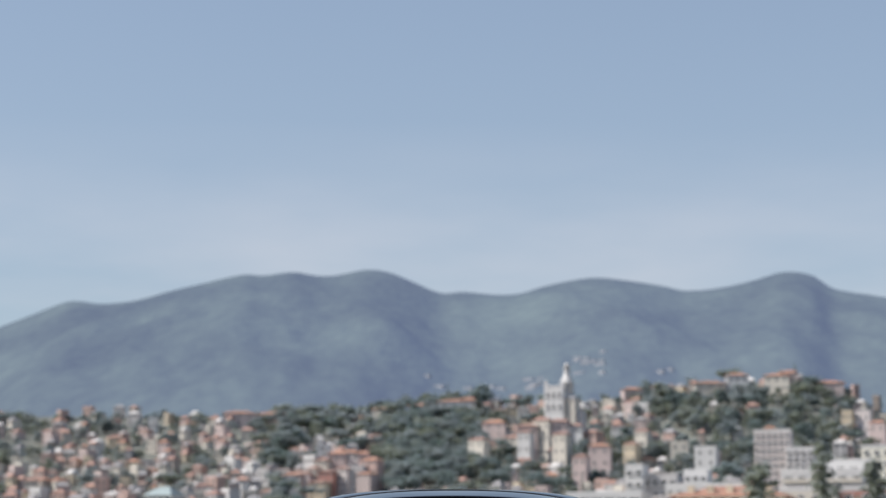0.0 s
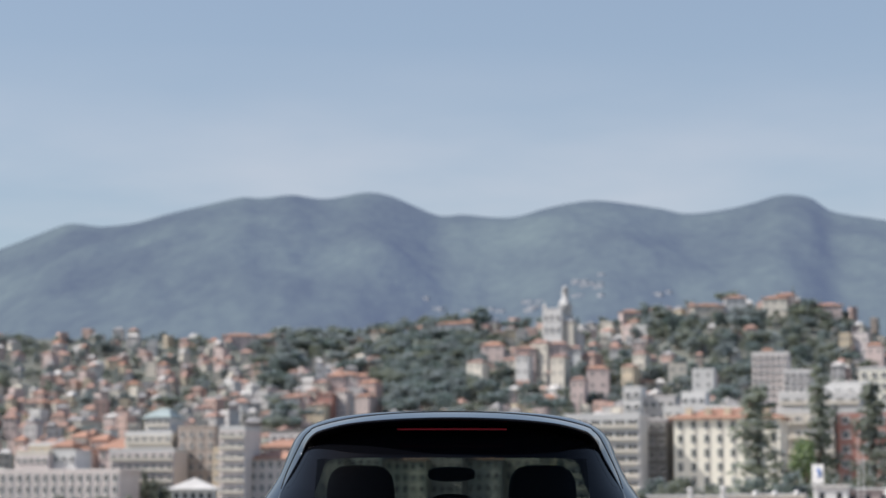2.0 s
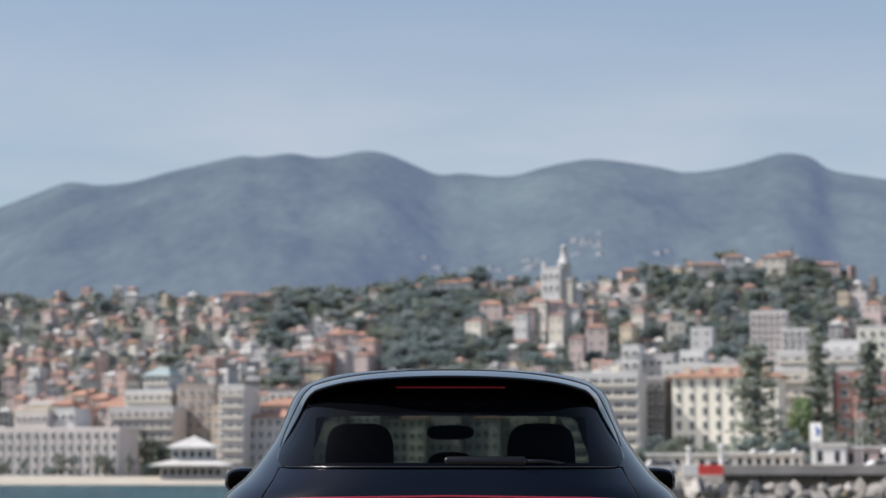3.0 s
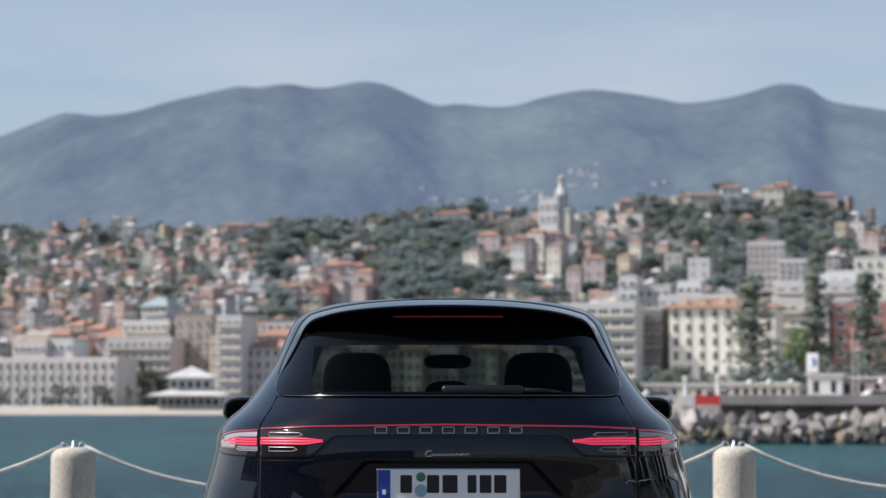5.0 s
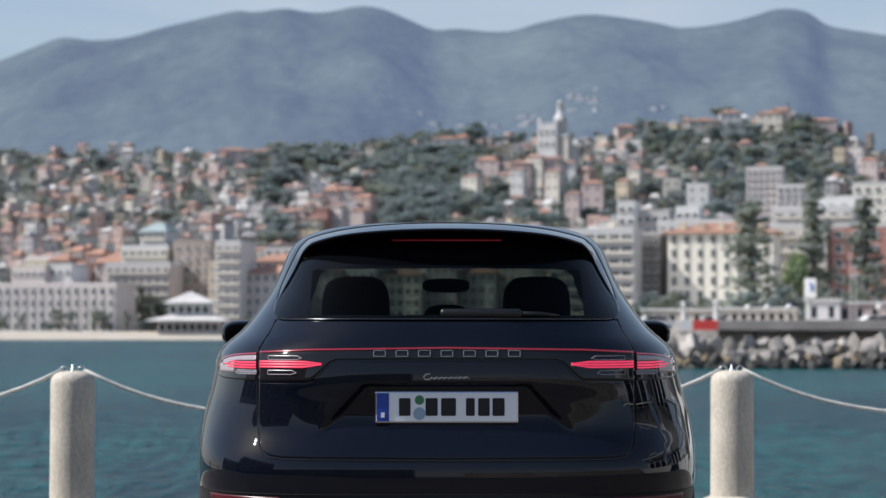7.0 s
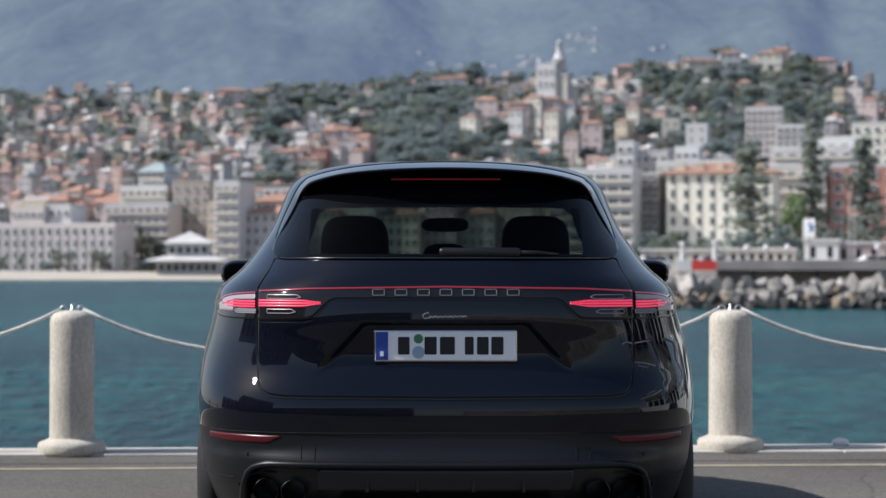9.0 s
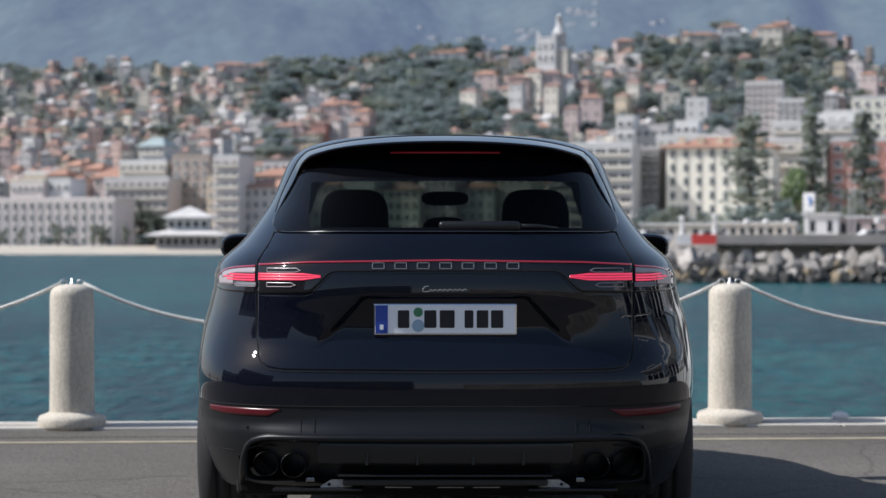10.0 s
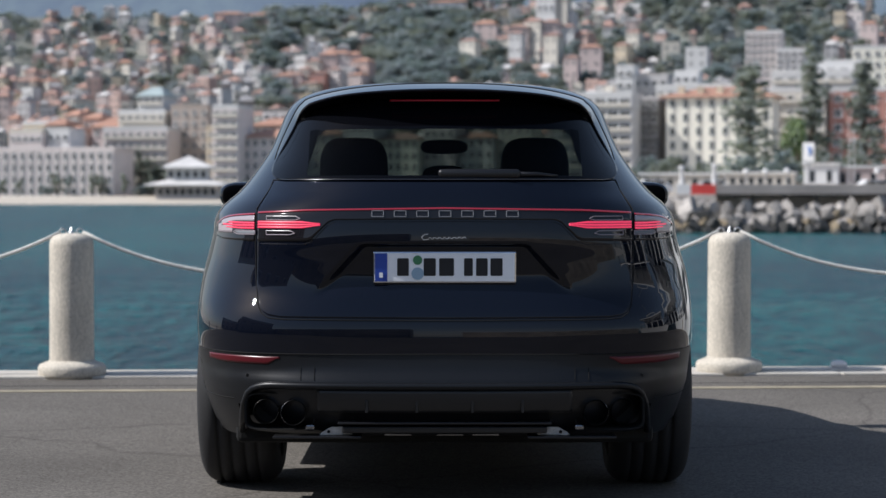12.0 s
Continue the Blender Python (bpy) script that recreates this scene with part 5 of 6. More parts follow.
for a, v in ((-0.0617, 0.0720), (-0.0581, 0.0695)):
    yy = 1145.0
    base = land(a * yy, yy)
    tower = thing("bell_tower", (a * yy, yy, base), "slim white bell tower among the old houses", "tower", "bell towers")
    bit(CUBE["white"], tower, (0, 0, 0), (3.6, 3.6, v * yy + EYE - base), "shaft")
    bit(PYRAMIDS["pale"], tower, (0, 0, v * yy + EYE - base + 0.3), (3.8, 3.8, 2.0))
    for zz in (4.5, 9.0):
        bit(PANE, tower, (0, -1.8, v * yy + EYE - base - zz), (1.0, 0.3, 1.8), "window")

# houses standing out on the wooded hill behind the hotels
for a, v, yy, w, wall, roof, rise in ((0.0915, 0.0885, 1330, 14, "white", "rust", 0.0), (0.0905, 0.0760, 1200, 14, "cream", "rust", 1.5), (0.0785, 0.0785, 1230, 13, "white", "rust", 1.4), (0.0850, 0.0700, 1150, 13, "ochre", "rust", 1.4),
                                      (0.1075, 0.0705, 1150, 18, "cream", "rust", 0.0), (0.1200, 0.0680, 1120, 22, "white", "rust", 0.0), (0.1340, 0.0865, 1290, 14, "salmon", "terracotta", 1.8), (0.1870, 0.0850, 1250, 12, "ochre", "rust", 0.0),
                                      (0.1945, 0.0850, 1250, 16, "rose", "rust", 0.0), (0.2010, 0.0800, 1220, 18, "pink", "terracotta", 1.6), (0.0205, 0.0800, 1270, 26, "pink", "terracotta", 2.0), (0.0130, 0.0720, 1180, 18, "cream", "rust", 1.5),
                                      (0.0350, 0.0755, 1180, 14, "white", "rust", 1.4), (0.0520, 0.0745, 1170, 16, "cream", "rust", 1.6), (0.0700, 0.0690, 1130, 22, "pink", "terracotta", 1.6), (0.0610, 0.0640, 1090, 14, "pink", "rust", 1.4)):
    build_house(a * yy, yy, w * 0.52, 8, max(6.0, v * yy + EYE - land(a * yy, yy)), wall, roof, rng.uniform(-30, -8), rise, 3, 2)

# crest trees and houses that break the skyline
for a, h, w, kind in ((-0.019, 13, 12, "pine"), (-0.002, 20, 8, "column"), (0.012, 20, 22, "round"), (0.027, 11, 16, "pine"), (0.035, 12, 14, "round"), (0.091, 16, 15, "round"), (0.1625, 18, 11, "column"),
                      (-0.029, 12, 22, "pine"), (-0.008, 13, 18, "pine"), (-0.168, 10, 12, "round"), (-0.07, 12, 18, "pine")):
    build_tree(a * 1385, 1385, h, w, kind, "dark")
for a, w, h, wall in ((-0.032, 13, 6, "cream"), (-0.014, 16, 6, "cream"), (0.002, 22, 7, "white"), (0.008, 10, 8, "cream"), (0.085, 12, 8, "pink"), (0.099, 12, 7, "white"), (0.122, 20, 6, "cream"), (0.135, 14, 10, "white"),
                      (0.154, 16, 8, "cream"), (0.160, 10, 10, "pink"), (0.178, 20, 6, "pink"), (-0.10, 20, 5, "pink"), (-0.084, 24, 5, "pink")):
    build_house(a * 1372, 1372, w, 10, h + 3, wall, "terracotta", rng.uniform(-15, 10), 1.8, 2, 3)

# pale houses strewn over the mountain's foot, distance haze put into their wall colour
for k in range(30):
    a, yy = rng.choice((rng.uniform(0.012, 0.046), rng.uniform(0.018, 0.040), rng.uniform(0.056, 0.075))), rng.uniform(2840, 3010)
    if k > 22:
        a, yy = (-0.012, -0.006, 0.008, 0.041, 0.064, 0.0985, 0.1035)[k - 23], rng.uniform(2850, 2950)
    build_house(a * yy, yy, rng.uniform(7, 17), 4, rng.uniform(2.0, 3.2), "bluish", "pale", rng.uniform(-48, -30), 0, 0, 0, z=land(a * yy, yy) - 1.0, group="houses on the mountain", label="far mountain house with distance haze in its pale wall colour")


def build_church():
    x, y, z = 66.0, 1240.0, 85.5
    ob = thing("church", (x, y, z), "pale stone hilltop church with a dome and lantern tower", "church", "", -20)
    bit(CUBE["white"], ob, (-4.6, 0, 0), (11.5, 12, 35.5), "facade")
    bit(FLATS["white"], ob, (-4.6, 0, 35.8), (11.7, 12.2, 0.8), "cornice")
    bit(CUBE["cream"], ob, (4.4, 1.5, 0), (6.5, 11, 29.0), "nave")
    bit(HIPS["pale"], ob, (4.4, 1.5, 29.3), (6.5, 11, 2.6))
    bit(CUBE["grey"], ob, (9.0, 3.0, 0), (4.5, 9, 22.0), "apse")
    for s in (-9.4, 0.2):
        bit(CUBE["white"], ob, (s, -5.2, 35.5), (1.6, 1.6, 3.0), "pinnacle")
        bit(PYRAMIDS["pale"], ob, (s, -5.2, 38.6), (1.6, 1.6, 1.6), "pinnacle_cap")
    for zz in (24, 31):
        for xx in (-8.2, -4.6, -1.0):
            win = bit(SURROUND, ob, (xx, -6.05, zz), (1.3, 0.5, 3.2))
            bit(PANE, win, (0, 0.1, 0), (1.0, 0.5, 1.0))
    drum = lathe([(3.8, 30), (3.8, 38.4), (4.2, 38.6), (4.2, 39.2), (3.6, 39.4), (3.3, 40.8), (2.6, 42.2), (1.9, 43.0), (1.8, 43.2), (1.8, 48.2), (2.2, 48.4), (1.1, 49.8), (0.3, 50.6), (0, 51)], 20)
    bmesh.ops.translate(drum, verts=drum.verts, vec=(1.0, 2.5, 0))
    part("dome", drum, WALLS["white"], ob, "pale ribbed dome with a lantern", True)

build_church()
for a, h, wall in ((0.036, 19, "pink"), (0.0435, 22, "cream"), (0.051, 21, "pink"), (0.0585, 18, "white"), (0.066, 14, "salmon"), (0.030, 13, "cream")):
    build_house(a * 1205, 1205, rng.uniform(9, 13), 10, h, wall, "rust", rng.uniform(-35, 0), 1.8, 3, 3)

# ---- large buildings behind the shore, across the water ----
build_block("apartment_building", 34.0, 55.4, 600, 14, 1.0, 28.7, "white", 8, 6, "white apartment block with stacked balconies and dark glazing", ww=2.8, wh=1.8, balconies=True)
build_block("apartment_building", 55.8, 64.4, 612, 14, 1.0, 28.2, "dark", 7, 3, "dark grey building under scaffold netting", ww=1.2, wh=1.8, flat="grey")
hotel = build_block("hotel", 65.5, 95.5, 600, 18, 1.0, 28.6, "ivory", 7, 8, "cream hotel with green shutters and an orange tiled roof", "hotel", "terracotta", 3.0, ww=0.66, wh=2.3, shutters=True)
for k in range(5):
    bit(CUBE["ochre"], hotel, (-11 + 5.5 * k, -6.2, 28.2), (1.8, 2.2, 2.6), "dormer")
build_block("apartment_building", 97.6, 114.0, 620, 16, 1.0, 31.0, "cream", 7, 4, "cream apartment block with white balconies", ww=1.6, wh=1.7, balconies=True)
build_block("apartment_building", 114.5, 140.0, 616, 16, 1.0, 31.0, "red", 7, 5, "brick-red apartment block with white window surrounds", ww=1.9, wh=2.0)
build_block("apartment_building", 108.0, 134.0, 684, 14, 2.0, 40.0, "white", 9, 6, "white terraced apartment block with a stepped top", ww=2.2, wh=1.5, balconies=True)
build_block("apartment_building", 122.0, 138.0, 690, 12, 2.0, 43.5, "white", 9, 4, "white stepped penthouse block", ww=2.2, wh=1.5, balconies=True)
build_block("apartment_building", 60.5, 66.5, 722, 12, 3.0, 44.0, "white", 10, 2, "slim white tower block", ww=1.6, wh=1.5)
build_block("apartment_building", 66.8, 78.5, 726, 12, 3.0, 41.0, "grey", 9, 4, "grey apartment block with dark windows", ww=1.6, wh=1.6, flat="grey")
build_block("apartment_building", 72.0, 98.0, 705, 10, 3.0, 36.5, "white", 8, 8, "long white apartment block with roof terraces", ww=1.6, wh=1.5, balconies=True)
build_block("apartment_building", 79.0, 87.0, 712, 10, 3.0, 41.5, "white", 9, 3, "white block with a raised top storey", ww=1.6, wh=1.5)
build_block("apartment_building", 144.0, 161.0, 1000, 10, 38.0, 77.0, "rose", 11, 6, "tall pale apartment block on the hillside", ww=1.5, wh=1.6)
build_block("apartment_building", 157.0, 170.0, 990, 10, 38.0, 68.0, "grey", 9, 4, "pale grey apartment block on the hillside", ww=1.5, wh=1.6)
build_block("apartment_building", 166.0, 190.0, 850, 14, 20.0, 59.5, "ivory", 9, 6, "yellowish apartment block on the hillside", ww=1.6, wh=1.7)
build_block("hotel", -152.0, -105.0, 702, 16, 0.0, 15.4, "rose", 4, 15, "long pale rose hotel with rows of tall windows", "hotel", ww=1.4, wh=2.3, flat="rose")
build_block("hotel_wing", -143.0, -131.0, 706, 14, 0.0, 21.5, "rose", 5, 5, "raised pale rose centre block of the hotel", "hotel", ww=1.2, wh=1.4, flat="cream")
build_block("villa", -130.5, -122.5, 706, 12, 0.0, 22.0, "white", 5, 3, "white villa with a stepped roof", ww=1.2, wh=1.6)
for x0, x1, y, top, wall, rise in ((-152.0, -141.0, 772, 26.5, "ochre", 0.0), (-142.0, -133.5, 764, 26.0, "brown", 2.4), (-134.0, -127.0, 758, 23.5, "pink", 2.0), (-129.0, -122.0, 770, 28.5, "salmon", 2.2), (-137.0, -131.0, 776, 30.0, "cream", 2.0)):
    build_block("apartment_building", x0, x1, y, 10, 3.0, top, wall, 5, 3, "%s house with %s among others behind the hotel" % (wall, "an orange tiled roof" if rise else "a flat roof"), roof="terracotta", rise=rise, ww=1.1, wh=1.6, turn=-22)
build_block("apartment_building", -124.0, -110.0, 758, 14, 3.0, 25.0, "pink", 5, 4, "pink house with an orange tiled roof", roof="terracotta", rise=3.5)
build_block("hotel", -105.5, -96.0, 742, 12, 2.0, 35.4, "white", 9, 4, "white hotel tower with a pale green mansard roof", "hotel", "teal", 3.2, ww=1.4, wh=1.8, balconies=True)
build_block("hotel_wing", -112.5, -95.0, 740, 10, 2.0, 29.3, "cream", 7, 6, "cream hotel storeys below the mansard roof", "hotel", ww=1.4, wh=1.8, balconies=True)
build_block("hotel_wing", -116.0, -92.0, 728, 12, 1.0, 23.0, "rose", 6, 8, "pale rose hotel wing with planted terraces", "hotel", ww=1.4, wh=1.8, balconies=True)
build_block("apartment_building", -93.0, -79.0, 736, 14, 1.0, 31.0, "brown", 8, 4, "brown plastered apartment block", ww=1.3, wh=1.6, flat="brown")
build_block("apartment_building", -78.0, -75.0, 715, 14, 1.0, 23.0, "ochre", 6, 1, "narrow ochre house wall", ww=1.0, wh=1.6, flat="ochre")
build_block("apartment_building", -74.6, -65.6, 702, 14, 0.5, 29.5, "rose", 8, 3, "pale rose apartment block with open balconies", ww=2.0, wh=1.5, balconies=True)
build_block("apartment_building", -65.2, -50.0, 706, 14, 0.5, 20.0, "rose", 5, 5, "pale rose house with an orange tiled roof", roof="terracotta", rise=2.6, ww=1.3, wh=1.9)
build_block("apartment_building", -64.0, -48.0, 724, 12, 1.0, 24.5, "cream", 6, 5, "cream house with an orange tiled roof", roof="terracotta", rise=2.6, ww=1.3, wh=1.9)
build_block("apartment_building", -62.0, -46.0, 742, 12, 1.0, 30.0, "grey", 7, 5, "grey apartment block with a dark roof", ww=1.4, wh=1.6, flat="dark")


# further blocks along the shore
for x0, x1, top, wall, rows, cols, roof, rise in ((-45.0, -33.0, 21.0, "cream", 5, 4, "terracotta", 2.2), (-32.0, -21.0, 25.0, "white", 6, 4, None, 0.0), (-20.0, -6.0, 19.5, "ivory", 5, 5, "rust", 2.0), (-5.0, 6.0, 23.0, "rose", 6, 4, None, 0.0), (7.0, 19.0, 20.0, "white", 5, 4, "terracotta", 2.0), (20.0, 32.0, 24.0, "cream", 6, 4, None, 0.0)):
    build_block("apartment_building", x0, x1, 708, 14, 0.5, top, wall, rows, cols, "%s apartment block behind the shore" % wall, roof=roof, rise=rise, ww=1.3, wh=1.8)


def build_pavilion():
    ob = thing("pavilion", (-82.0, 684, -1.0), "white seaside pavilion with a pyramid roof and a lower skirt roof", "pavilion")
    bit(CUBE["grey"], ob, (0, 0, 0), (20, 12, 4.6), "lower_wall")
    bit(PYRAMIDS["pale"], ob, (0, 0, 5.2), (24, 16, 3.2), "skirt_roof")
    bit(CUBE["white"], ob, (0, 0, 4.4), (13.0, 9, 6.2), "upper_wall")
    bit(PYRAMIDS["pale"], ob, (0, 0, 10.9), (14.5, 10.5, 3.6))
    for c in range(5):
        bit(PANE, ob, (-5.2 + 2.6 * c, -4.5, 8.6), (1.5, 0.3, 2.0), "window")
    for c in range(8):
        bit(PANE, ob, (-8.4 + 2.4 * c, -6, 3.0), (1.7, 0.3, 2.2), "window")
    return ob


build_pavilion()
FAR_HOUSES.finish("far_houses", "pale and pink plastered houses crowding the upper hillside", "houses")
for k in range(22):
    xx = -158 + 5.2 * k + rng.uniform(-2.4, 2.4)
    if not -93 < xx < -67:
        build_tree(xx, 694 + rng.uniform(-3, 3), rng.uniform(3, 9.5), rng.uniform(3, 8), "round", rng.choice(("olive", "olive", "dark")), where="on the beach promenade", group="trees along the promenade")
for k in range(12):
    build_tree(-114 + 2.0 * k + rng.uniform(-1, 1), 722 + rng.uniform(-2, 2), rng.uniform(9, 17), rng.uniform(4, 7), "round", "olive", where="before the hotel", group="trees before the hotel")
FAR_TREES.finish("far_woods", "dark green trees between the houses of the upper hillside", "trees")

# ---- the mole with its boulders, on the near side of the far shore ----
def build_mole():
    bm = bmesh.new()
    low = [(18.5, 181.0), (60, 181.0), (170, 660), (36, 660)]
    top = [bm.verts.new((x, y, 1.0)) for x, y in low]
    bot = [bm.verts.new((x, y, -8)) for x, y in low]
    bm.faces.new(top)
    for i in range(4):
        bm.faces.new((top[i], top[(i + 1) % 4], bot[(i + 1) % 4], bot[i]))
    tagged(to_object("pavement", bm, M_PIER), "grey paved mole behind the boulders", "pavement", kind="structure")
    tagged(to_object("wall_pier", boxed(23.1, 60, 179.6, 180.4, 1.18, 2.02, 0.03), M_PIER), "grey concrete parapet along the mole", "wall", kind="structure")
    tagged(to_object("trim_pier_deck", boxed(23.1, 60, 178.6, 181.5, 1.0, 1.175), M_DARK), "dark deck edge of the mole", "deck", kind="structure")
    for i in range(12):
        tagged(to_object("post", boxed(26 + 2.7 * i, 26.25 + 2.7 * i, 178.7, 178.95, -1.5, 1.0), M_DARK), "dark post under the deck of the mole", "post", "posts under the deck")


build_mole()


def boulder(seed, mat):
    """A quarried block: a lump cut by a dozen flat faces."""
    rnd = random.Random(seed)
    bm = bmesh.new()
    bmesh.ops.create_icosphere(bm, subdivisions=3, radius=0.62)
    off = Vector((rnd.uniform(0, 90), rnd.uniform(0, 90), rnd.uniform(0, 90)))
    turn = Euler((rnd.uniform(0, 6), rnd.uniform(0, 6), rnd.uniform(0, 6))).to_matrix()
    cuts = [(turn @ Vector(a), rnd.uniform(0.32, 0.46)) for a in ((1, 0, 0), (-1, 0, 0), (0, 1, 0), (0, -1, 0), (0, 0, 1), (0, 0, -1))]
    cuts += [(Vector((rnd.uniform(-1, 1), rnd.uniform(-1, 1), rnd.uniform(-1, 1))).normalized(), rnd.uniform(0.34, 0.46)) for _ in range(7)]
    for v in bm.verts:
        p = v.co.copy()
        for n, d in cuts:
            e = p.dot(n) - d
            if e > 0:
                p -= n * e
        v.co = p + 0.035 * noise.noise(p * 4 + off) * p.normalized()
    return shape("boulder", bm, mat)


STONES = [boulder(s, M_ROCK) for s in range(7)]
WEEDY = [boulder(s + 40, M_ROCKDARK) for s in range(3)]
WET = [boulder(s + 20, M_ROCKWET) for s in range(4)]


def place_boulders():
    r = random.Random(5)
    for tier, (zc, yy, big) in enumerate(((-1.95, 173.6, 0.95), (-1.5, 174.7, 1.15), (-1.0, 175.9, 1.35), (-0.30, 177.2, 1.5))):
        x = 14.5
        while x < 48:
            s = big * r.uniform(0.6, 1.25)
            low = tier == 1 or (tier == 2 and r.random() < 0.12)
            me = r.choice(WEEDY if tier == 0 or (tier < 3 and r.random() < 0.25) else WET if low and r.random() < 0.5 else STONES)
            ob = new("boulder", me)
            ob.matrix_basis = pose(x, yy + r.uniform(-0.5, 0.5), zc + r.uniform(-0.2, 0.35), r.uniform(0, 360), r.uniform(0, 360), r.uniform(0, 360))
            ob.scale = (s * r.uniform(0.9, 1.7), s * r.uniform(0.8, 1.2), s * r.uniform(0.75, 1.2))
            tagged(ob, "dark weedy boulder at the waterline" if me in WEEDY else "ochre wet boulder at the waterline" if me in WET else "pale angular boulder piled against the mole", "boulder", "boulders along the mole")
            x += s * r.uniform(0.66, 0.95)
    for k in range(26):
        s = r.uniform(0.5, 1.3)
        ob = new("boulder", r.choice(STONES))
        ob.matrix_basis = pose(r.uniform(15.5, 22), 178.4 + r.uniform(-1.2, 0.6), r.uniform(-0.3, 0.55), r.uniform(0, 360), r.uniform(0, 360), r.uniform(0, 360))
        ob.scale = (s * 1.3, s, s)
        tagged(ob, "pale angular boulder piled against the mole", "boulder", "boulders along the mole")


place_boulders()


def build_barrier():
    ob = thing("barrier", (21.4, 179.4, 1.16), "red and white barrier panel at the end of the parapet", "barrier", "", -9)
    part("white_panel", boxed(-1.65, -0.42, -0.1, 0.1, 0, 0.84, 0.02), M_WHITE, ob)
    part("red_panel", boxed(-0.41, 1.68, -0.1, 0.1, 0, 0.84, 0.02), M_REDSIGN, ob)
    part("foot", boxed(-1.7, 1.7, -0.15, 0.15, -0.6, -0.005), M_PIER, ob)


build_barrier()


def build_hut(x0, x1, y, top, label, cols, mat=M_WHITE):
    w = x1 - x0
    ob = thing("hut", ((x0 + x1) / 2, y, 1.0), label, "hut", "", -14)
    part("wall", boxed(-w / 2, w / 2, 0, 3, 0, top - 1.0, 0.03), mat, ob)
    part("roof", boxed(-w / 2 - 0.2, w / 2 + 0.2, -0.25, 3.2, top - 1.0, top - 0.82, 0.03), M_WHITE, ob)
    for c in range(cols):
        xx = -w / 2 + w * (c + 0.5) / cols
        part("window", boxed(xx - 0.24, xx + 0.24, -0.03, 0.1, (top - 1.0) * 0.45, (top - 1.0) * 0.82), M_WINDOW, ob)


build_hut(34.4, 37.6, 202, 3.95, "white flat-roofed hut on the mole", 2)
build_hut(19.2, 26.4, 207, 3.05, "long low cream stall with a flat roof", 6, WALLS["cream"])
build_hut(26.8, 34.0, 206, 3.15, "long low ivory kiosk with a row of windows", 8, WALLS["cream"])
build_hut(37.8, 43.5, 204, 3.7, "low pinkish shed on the mole", 4, WALLS["pink"])


def build_sign():
    ob = thing("sign", (34.35, 199.0, 1.0), "tall white board with a blue mark on a post", "sign", "", -28)
    part("post", boxed(-0.06, 0.06, -0.06, 0.06, 0, 3.4), M_STEEL, ob)
    part("board", boxed(-0.58, 0.58, -0.13, -0.065, 3.2, 5.0, 0.02), M_WHITE, ob)
    part("mark", tube([(0.05, -0.14, 3.75), (0.22, -0.14, 4.05), (0.16, -0.14, 4.4), (-0.05, -0.14, 4.62)], [0.05, 0.14, 0.16, 0.06], 10), M_BLUESIGN, ob)


build_sign()


def build_small_car(x, y, turn, mat, label):
    ob = thing("car", (x, y, 1.0), label, "car", "cars parked on the mole", turn)
    body = bmesh.new()
    prof = [(-2.0, 0.35), (-2.05, 0.75), (-1.9, 0.95), (-1.3, 1.0), (-0.6, 1.45), (0.9, 1.5), (1.7, 1.05), (2.0, 0.9), (2.05, 0.4)]
    a = [body.verts.new((px, -0.82, pz)) for px, pz in prof]
    b = [body.verts.new((px, 0.82, pz)) for px, pz in prof]
    body.faces.new(a), body.faces.new(b)
    for i in range(len(prof)):
        j = (i + 1) % len(prof)
        body.faces.new((a[i], a[j], b[j], b[i]))
    part("body", body, mat, ob)
    part("side_glass", boxed(-0.7, 1.2, -0.84, 0.84, 1.05, 1.38), M_WINDOW, ob)
    for wx in (-1.3, 1.25):
        for s in (-0.78, 0.78):
            w = lathe([(0, -0.1), (0.32, -0.1), (0.32, 0.1), (0, 0.1)], 16)
            bmesh.ops.transform(w, matrix=pose(wx, s, 0.32, 90), verts=w.verts)
            part("wheel", w, M_RUBBER, ob)


build_small_car(38.6, 191, 8, M_WHITE, "small white car parked on the mole")
build_small_car(24.2, 192, -5, M_WHITE, "small white car parked behind the parapet")
build_small_car(19.2, 196, 4, M_WHITE, "pale car parked at the end of the mole")

for x, h in ((26.6, 3.3), (28.3, 3.3), (30.2, 3.35), (38.1, 3.35)):
    lamp = thing("bollard_lamp", (x, 186.0, 1.0), "white globe lamp on a short post", "lamp", "globe lamps on the mole")
    part("post", lathe([(0.07, 0), (0.05, 0.1), (0.04, h - 1.4), (0, h - 1.4)], 10), M_STEEL, lamp)
    part("globe", blob(0, 0, h - 1.18, 0.28, 0.28, 0.28, 2.0), M_WHITE, lamp, "", True)
for x, y, h in ((37.9, 198, 8.4), (38.6, 199, 7.2), (26.0, 196, 5.0)):
    pole = thing("mast", (x, y, 1.0), "slim pale mast standing on the mole", "mast", "masts on the mole")
    part("pole", lathe([(0.04, 0), (0.025, h - 1), (0, h - 1)], 8), M_WHITE, pole)

for x, h in ((21.4, 2.7), (24.3, 2.85)):
    pillar = thing("pillar", (x, 190.0, 1.0), "slim white painted pillar standing on the mole", "pillar", "pillars on the mole")
    part("shaft", lathe([(0.27, 0), (0.27, 0.12), (0.21, 0.16), (0.20, h - 0.3), (0.26, h - 0.22), (0.26, h - 0.08), (0.12, h), (0, h)], 16), M_WHITE, pillar, "", True)
    part("base", boxed(-0.34, 0.34, -0.34, 0.34, -0.02, 0.04), M_PIER, pillar)

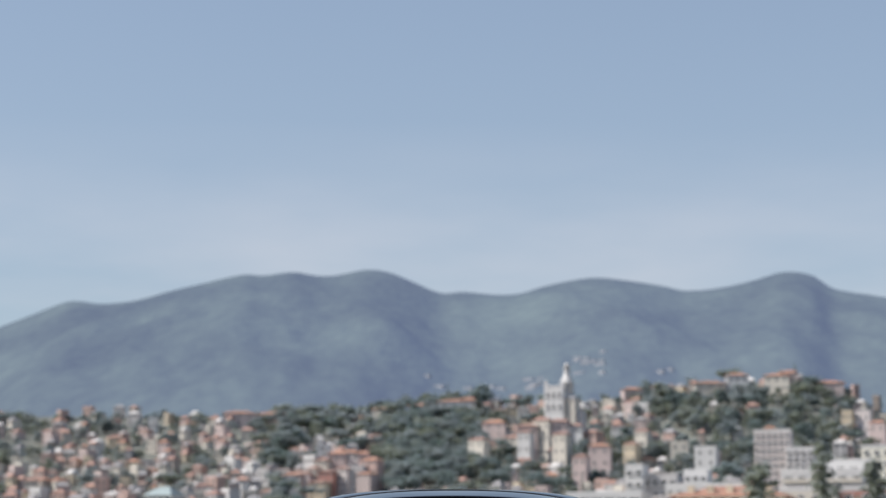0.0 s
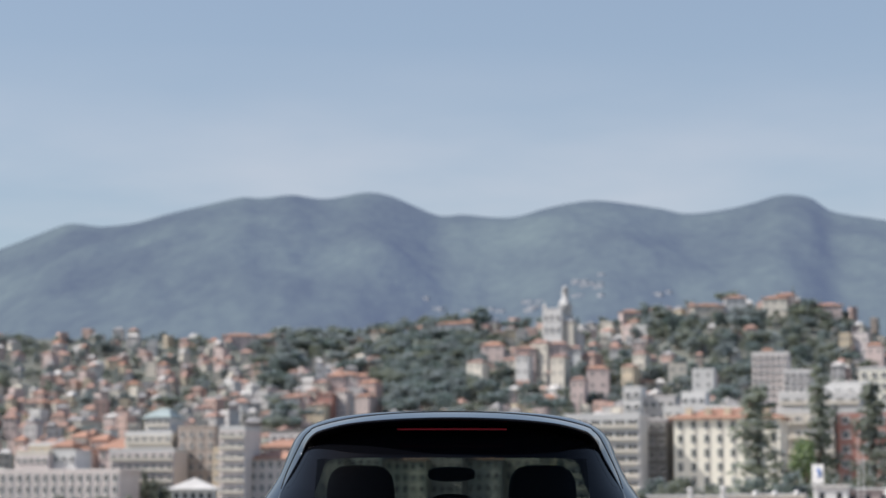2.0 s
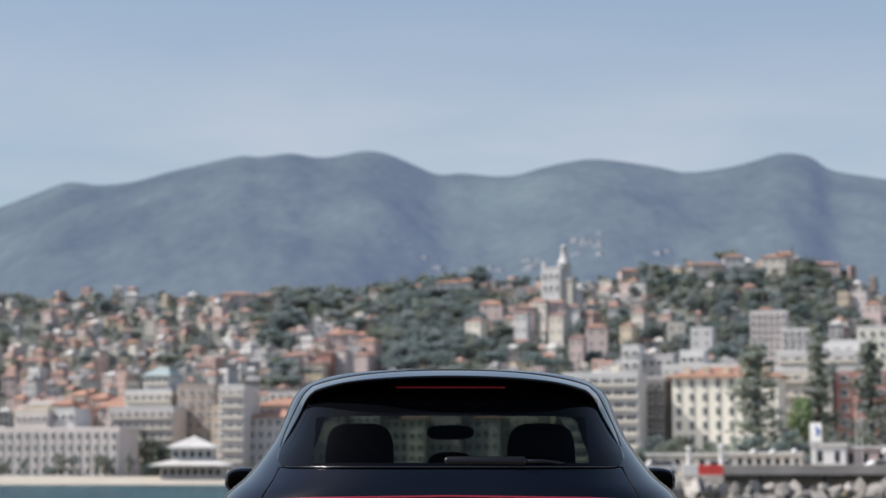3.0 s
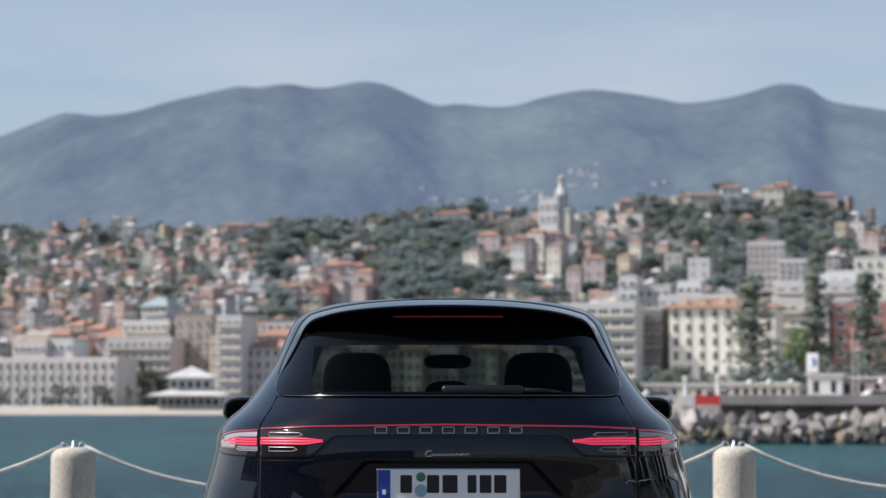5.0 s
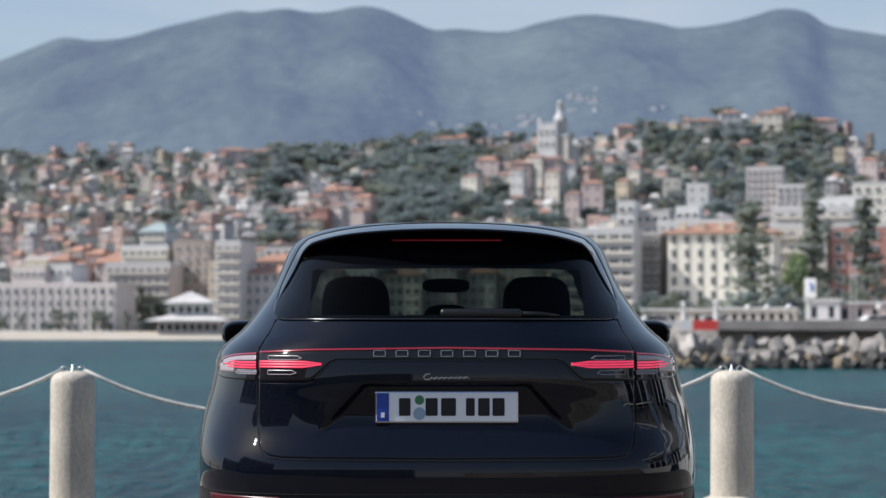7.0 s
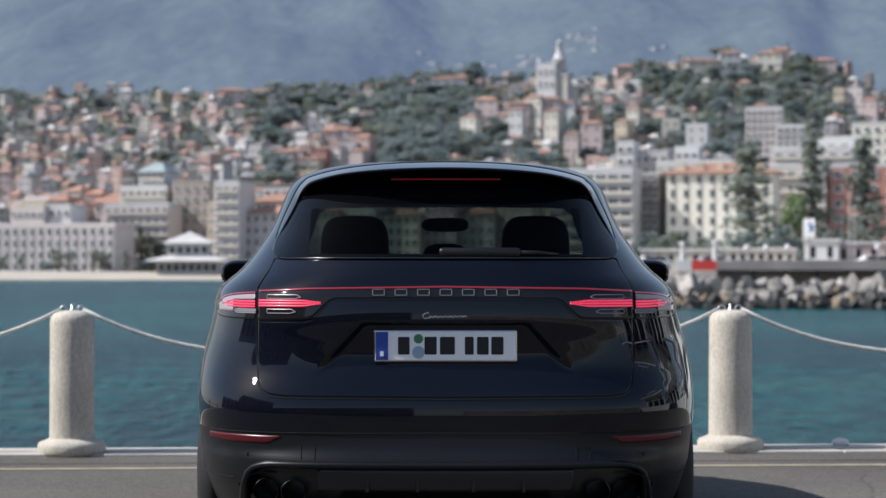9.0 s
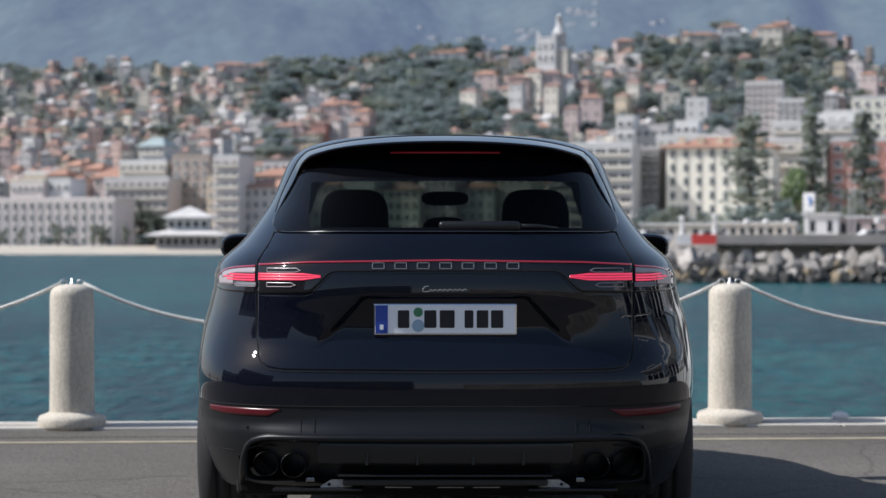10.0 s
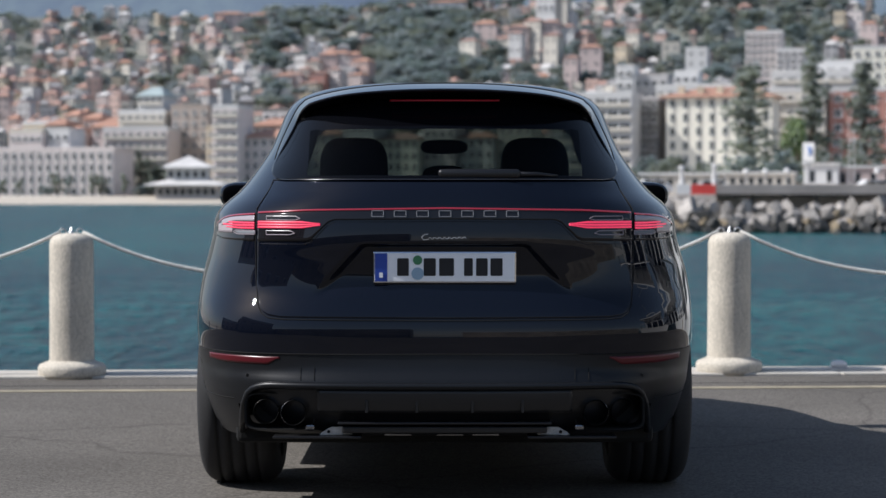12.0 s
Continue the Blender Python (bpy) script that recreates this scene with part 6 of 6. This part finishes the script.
# trees between the mole and the hotels
for x, y, h, w, kind, leaf in ((60.6, 420, 26.5, 44, "spire", "olive"), (74.0, 424, 31, 34, "spire", "olive"), (83.2, 420, 27, 38, "spire", "olive"), (68.6, 410, 15.5, 9.5, "round", "fresh"),
                               (71, 405, 10, 8, "round", "olive"), (65, 402, 9, 9, "round", "dark"), (78, 405, 9.5, 8, "round", "olive"), (57, 404, 8, 8, "round", "dark"), (88, 404, 8, 9, "round", "olive")):
    build_tree(x, y, h, w, kind, leaf, 1.0, "beside the shore road", "trees by the shore road")
for k in range(30):
    build_tree(41 + 2.0 * k + rng.uniform(-0.8, 0.8), 470 + rng.uniform(-8, 8), rng.uniform(5.5, 9.5), rng.uniform(5, 8), "round", rng.choice(("dark", "olive", "olive")), 1.0, "beside the shore road", "trees by the shore road")
for k in range(4):
    build_tree(36 + 2.6 * k, 232 + rng.uniform(-3, 3), rng.uniform(2.0, 3.0), rng.uniform(2.5, 4), "round", rng.choice(("dark", "olive")), 1.0, "behind the kiosks", "shrubs behind the kiosks")

# ---- behind the camera: the harbour wall and pale buildings that the car's paint mirrors ----
M_RUBBLE = material("rubble_stone", (0.44, 0.38, 0.31), 0.9, vary=0.55, scale=0.7, fine=4.5, bump=0.8, depth=0.08)
tagged(to_object("wall_harbour", boxed(-24, -1.0, -19.0, -16, 0, 5.0, 0.05), M_RUBBLE), "rough brown stone wall of the harbour fort", "wall", kind="structure")
tagged(to_object("wall_mole", boxed(-20.8, -20, -16, -7, 0, 3.2, 0.05), M_RUBBLE), "rough brown stone mole wall", "wall", kind="structure")
mole = tagged(to_object("wall_quay", boxed(-17, 17, -0.6, 0.6, -3.0, 3.6, 0.05), M_RUBBLE), "rough brown stone quay wall in the sun", "wall", kind="structure")
mole.matrix_basis = pose(14.5, -16.0, 0, 0, 0, 38)
for x0, y0, w, top, wall, turn in ((-24.0, -12.0, 17.0, 9.0, "brown", 90), (-27.0, 4.0, 11.0, 5.0, "salmon", 90)):
    build_block("harbour_building", x0 - w / 2, x0 + w / 2, y0 + w / 2 - 5, 10, 0.0, top, wall, 2, 4, "shaded plastered harbour building with rows of windows", ww=1.1, wh=1.7, turn=turn)


def build_yacht(x, y, size, turn):
    """A moored white motor yacht: hull, deckhouse with a dark window band, upper deck, rail and mast."""
    ob = thing("yacht", (x, y, SEA), "white motor yacht moored beside the quay", "yacht", "moored yachts", turn)
    bm = bmesh.new()
    rings = []
    for t, wd, keel, deck in ((-1.0, 0.80, 0.1, 1.5), (-0.6, 0.95, -0.3, 1.5), (0.0, 1.0, -0.4, 1.6), (0.45, 0.88, -0.3, 1.85), (0.8, 0.5, 0.0, 2.15), (1.0, 0.04, 0.9, 2.35)):
        rings.append([bm.verts.new((u * wd * 2.1, t * 7.0, z)) for u, z in ((0, keel), (0.75, keel + 0.35), (1.0, deck), (-1.0, deck), (-0.75, keel + 0.35))])
    for p, q in zip(rings, rings[1:]):
        for k in range(5):
            bm.faces.new((p[k], p[(k + 1) % 5], q[(k + 1) % 5], q[k]))
    bm.faces.new(rings[0]), bm.faces.new(rings[-1])
    bmesh.ops.scale(bm, vec=(size, size, size), verts=bm.verts)
    part("hull", bm, M_WHITE, ob)
    S = size
    part("deckhouse", boxed(-1.5 * S, 1.5 * S, -4.4 * S, 2.6 * S, 1.5 * S, 3.3 * S, 0.25 * S), M_WHITE, ob)
    part("window_band", boxed(-1.53 * S, 1.53 * S, -3.9 * S, 2.2 * S, 2.3 * S, 2.85 * S), M_WINDOW, ob)
    part("upper_deck", boxed(-1.35 * S, 1.35 * S, -4.0 * S, 0.6 * S, 3.35 * S, 4.5 * S, 0.2 * S), M_WHITE, ob)
    part("upper_windows", boxed(-1.38 * S, 1.38 * S, -3.2 * S, 0.2 * S, 3.75 * S, 4.15 * S), M_WINDOW, ob)
    part("radar_arch", tube([(-1.2 * S, -2.5 * S, 4.45 * S), (-0.9 * S, -2.8 * S, 5.6 * S), (0.9 * S, -2.8 * S, 5.6 * S), (1.2 * S, -2.5 * S, 4.45 * S)], 0.12 * S, 8), M_WHITE, ob)
    part("mast", tube([(0, -2.8 * S, 5.6 * S), (0, -2.9 * S, 8.0 * S)], 0.05 * S, 8), M_STEEL, ob)
    for u in (-1.3, -0.45, 0.45, 1.3):
        part("deck_post", tube([(u * S, -5.6 * S, 1.5 * S), (u * S, -5.4 * S, 3.35 * S)], 0.07 * S, 8), M_WHITE, ob)
    part("sun_roof", boxed(-1.6 * S, 1.6 * S, -6.2 * S, -3.8 * S, 3.32 * S, 3.5 * S, 0.06 * S), M_WHITE, ob)
    part("stern_opening", boxed(-1.36 * S, 1.36 * S, -4.44 * S, -4.36 * S, 1.55 * S, 3.15 * S), M_WINDOW, ob)
    part("stern_rail", tube([(-1.5 * S, -6.9 * S, 1.5 * S), (-1.5 * S, -6.9 * S, 2.3 * S), (1.5 * S, -6.9 * S, 2.3 * S), (1.5 * S, -6.9 * S, 1.5 * S)], 0.04 * S, 8), M_STEEL, ob)
    return ob


for x, y, size, turn in ((25.0, 7.4, 2.2, -90), (25.2, 17.4, 2.2, -90), (13.8, 34.5, 1.5, 0), (21.0, 35.5, 1.5, 0), (28.5, 36.5, 1.5, 0), (21.0, 60.0, 1.6, 0), (29.0, 62.0, 1.6, 0)):
    build_yacht(x, y, size, turn)
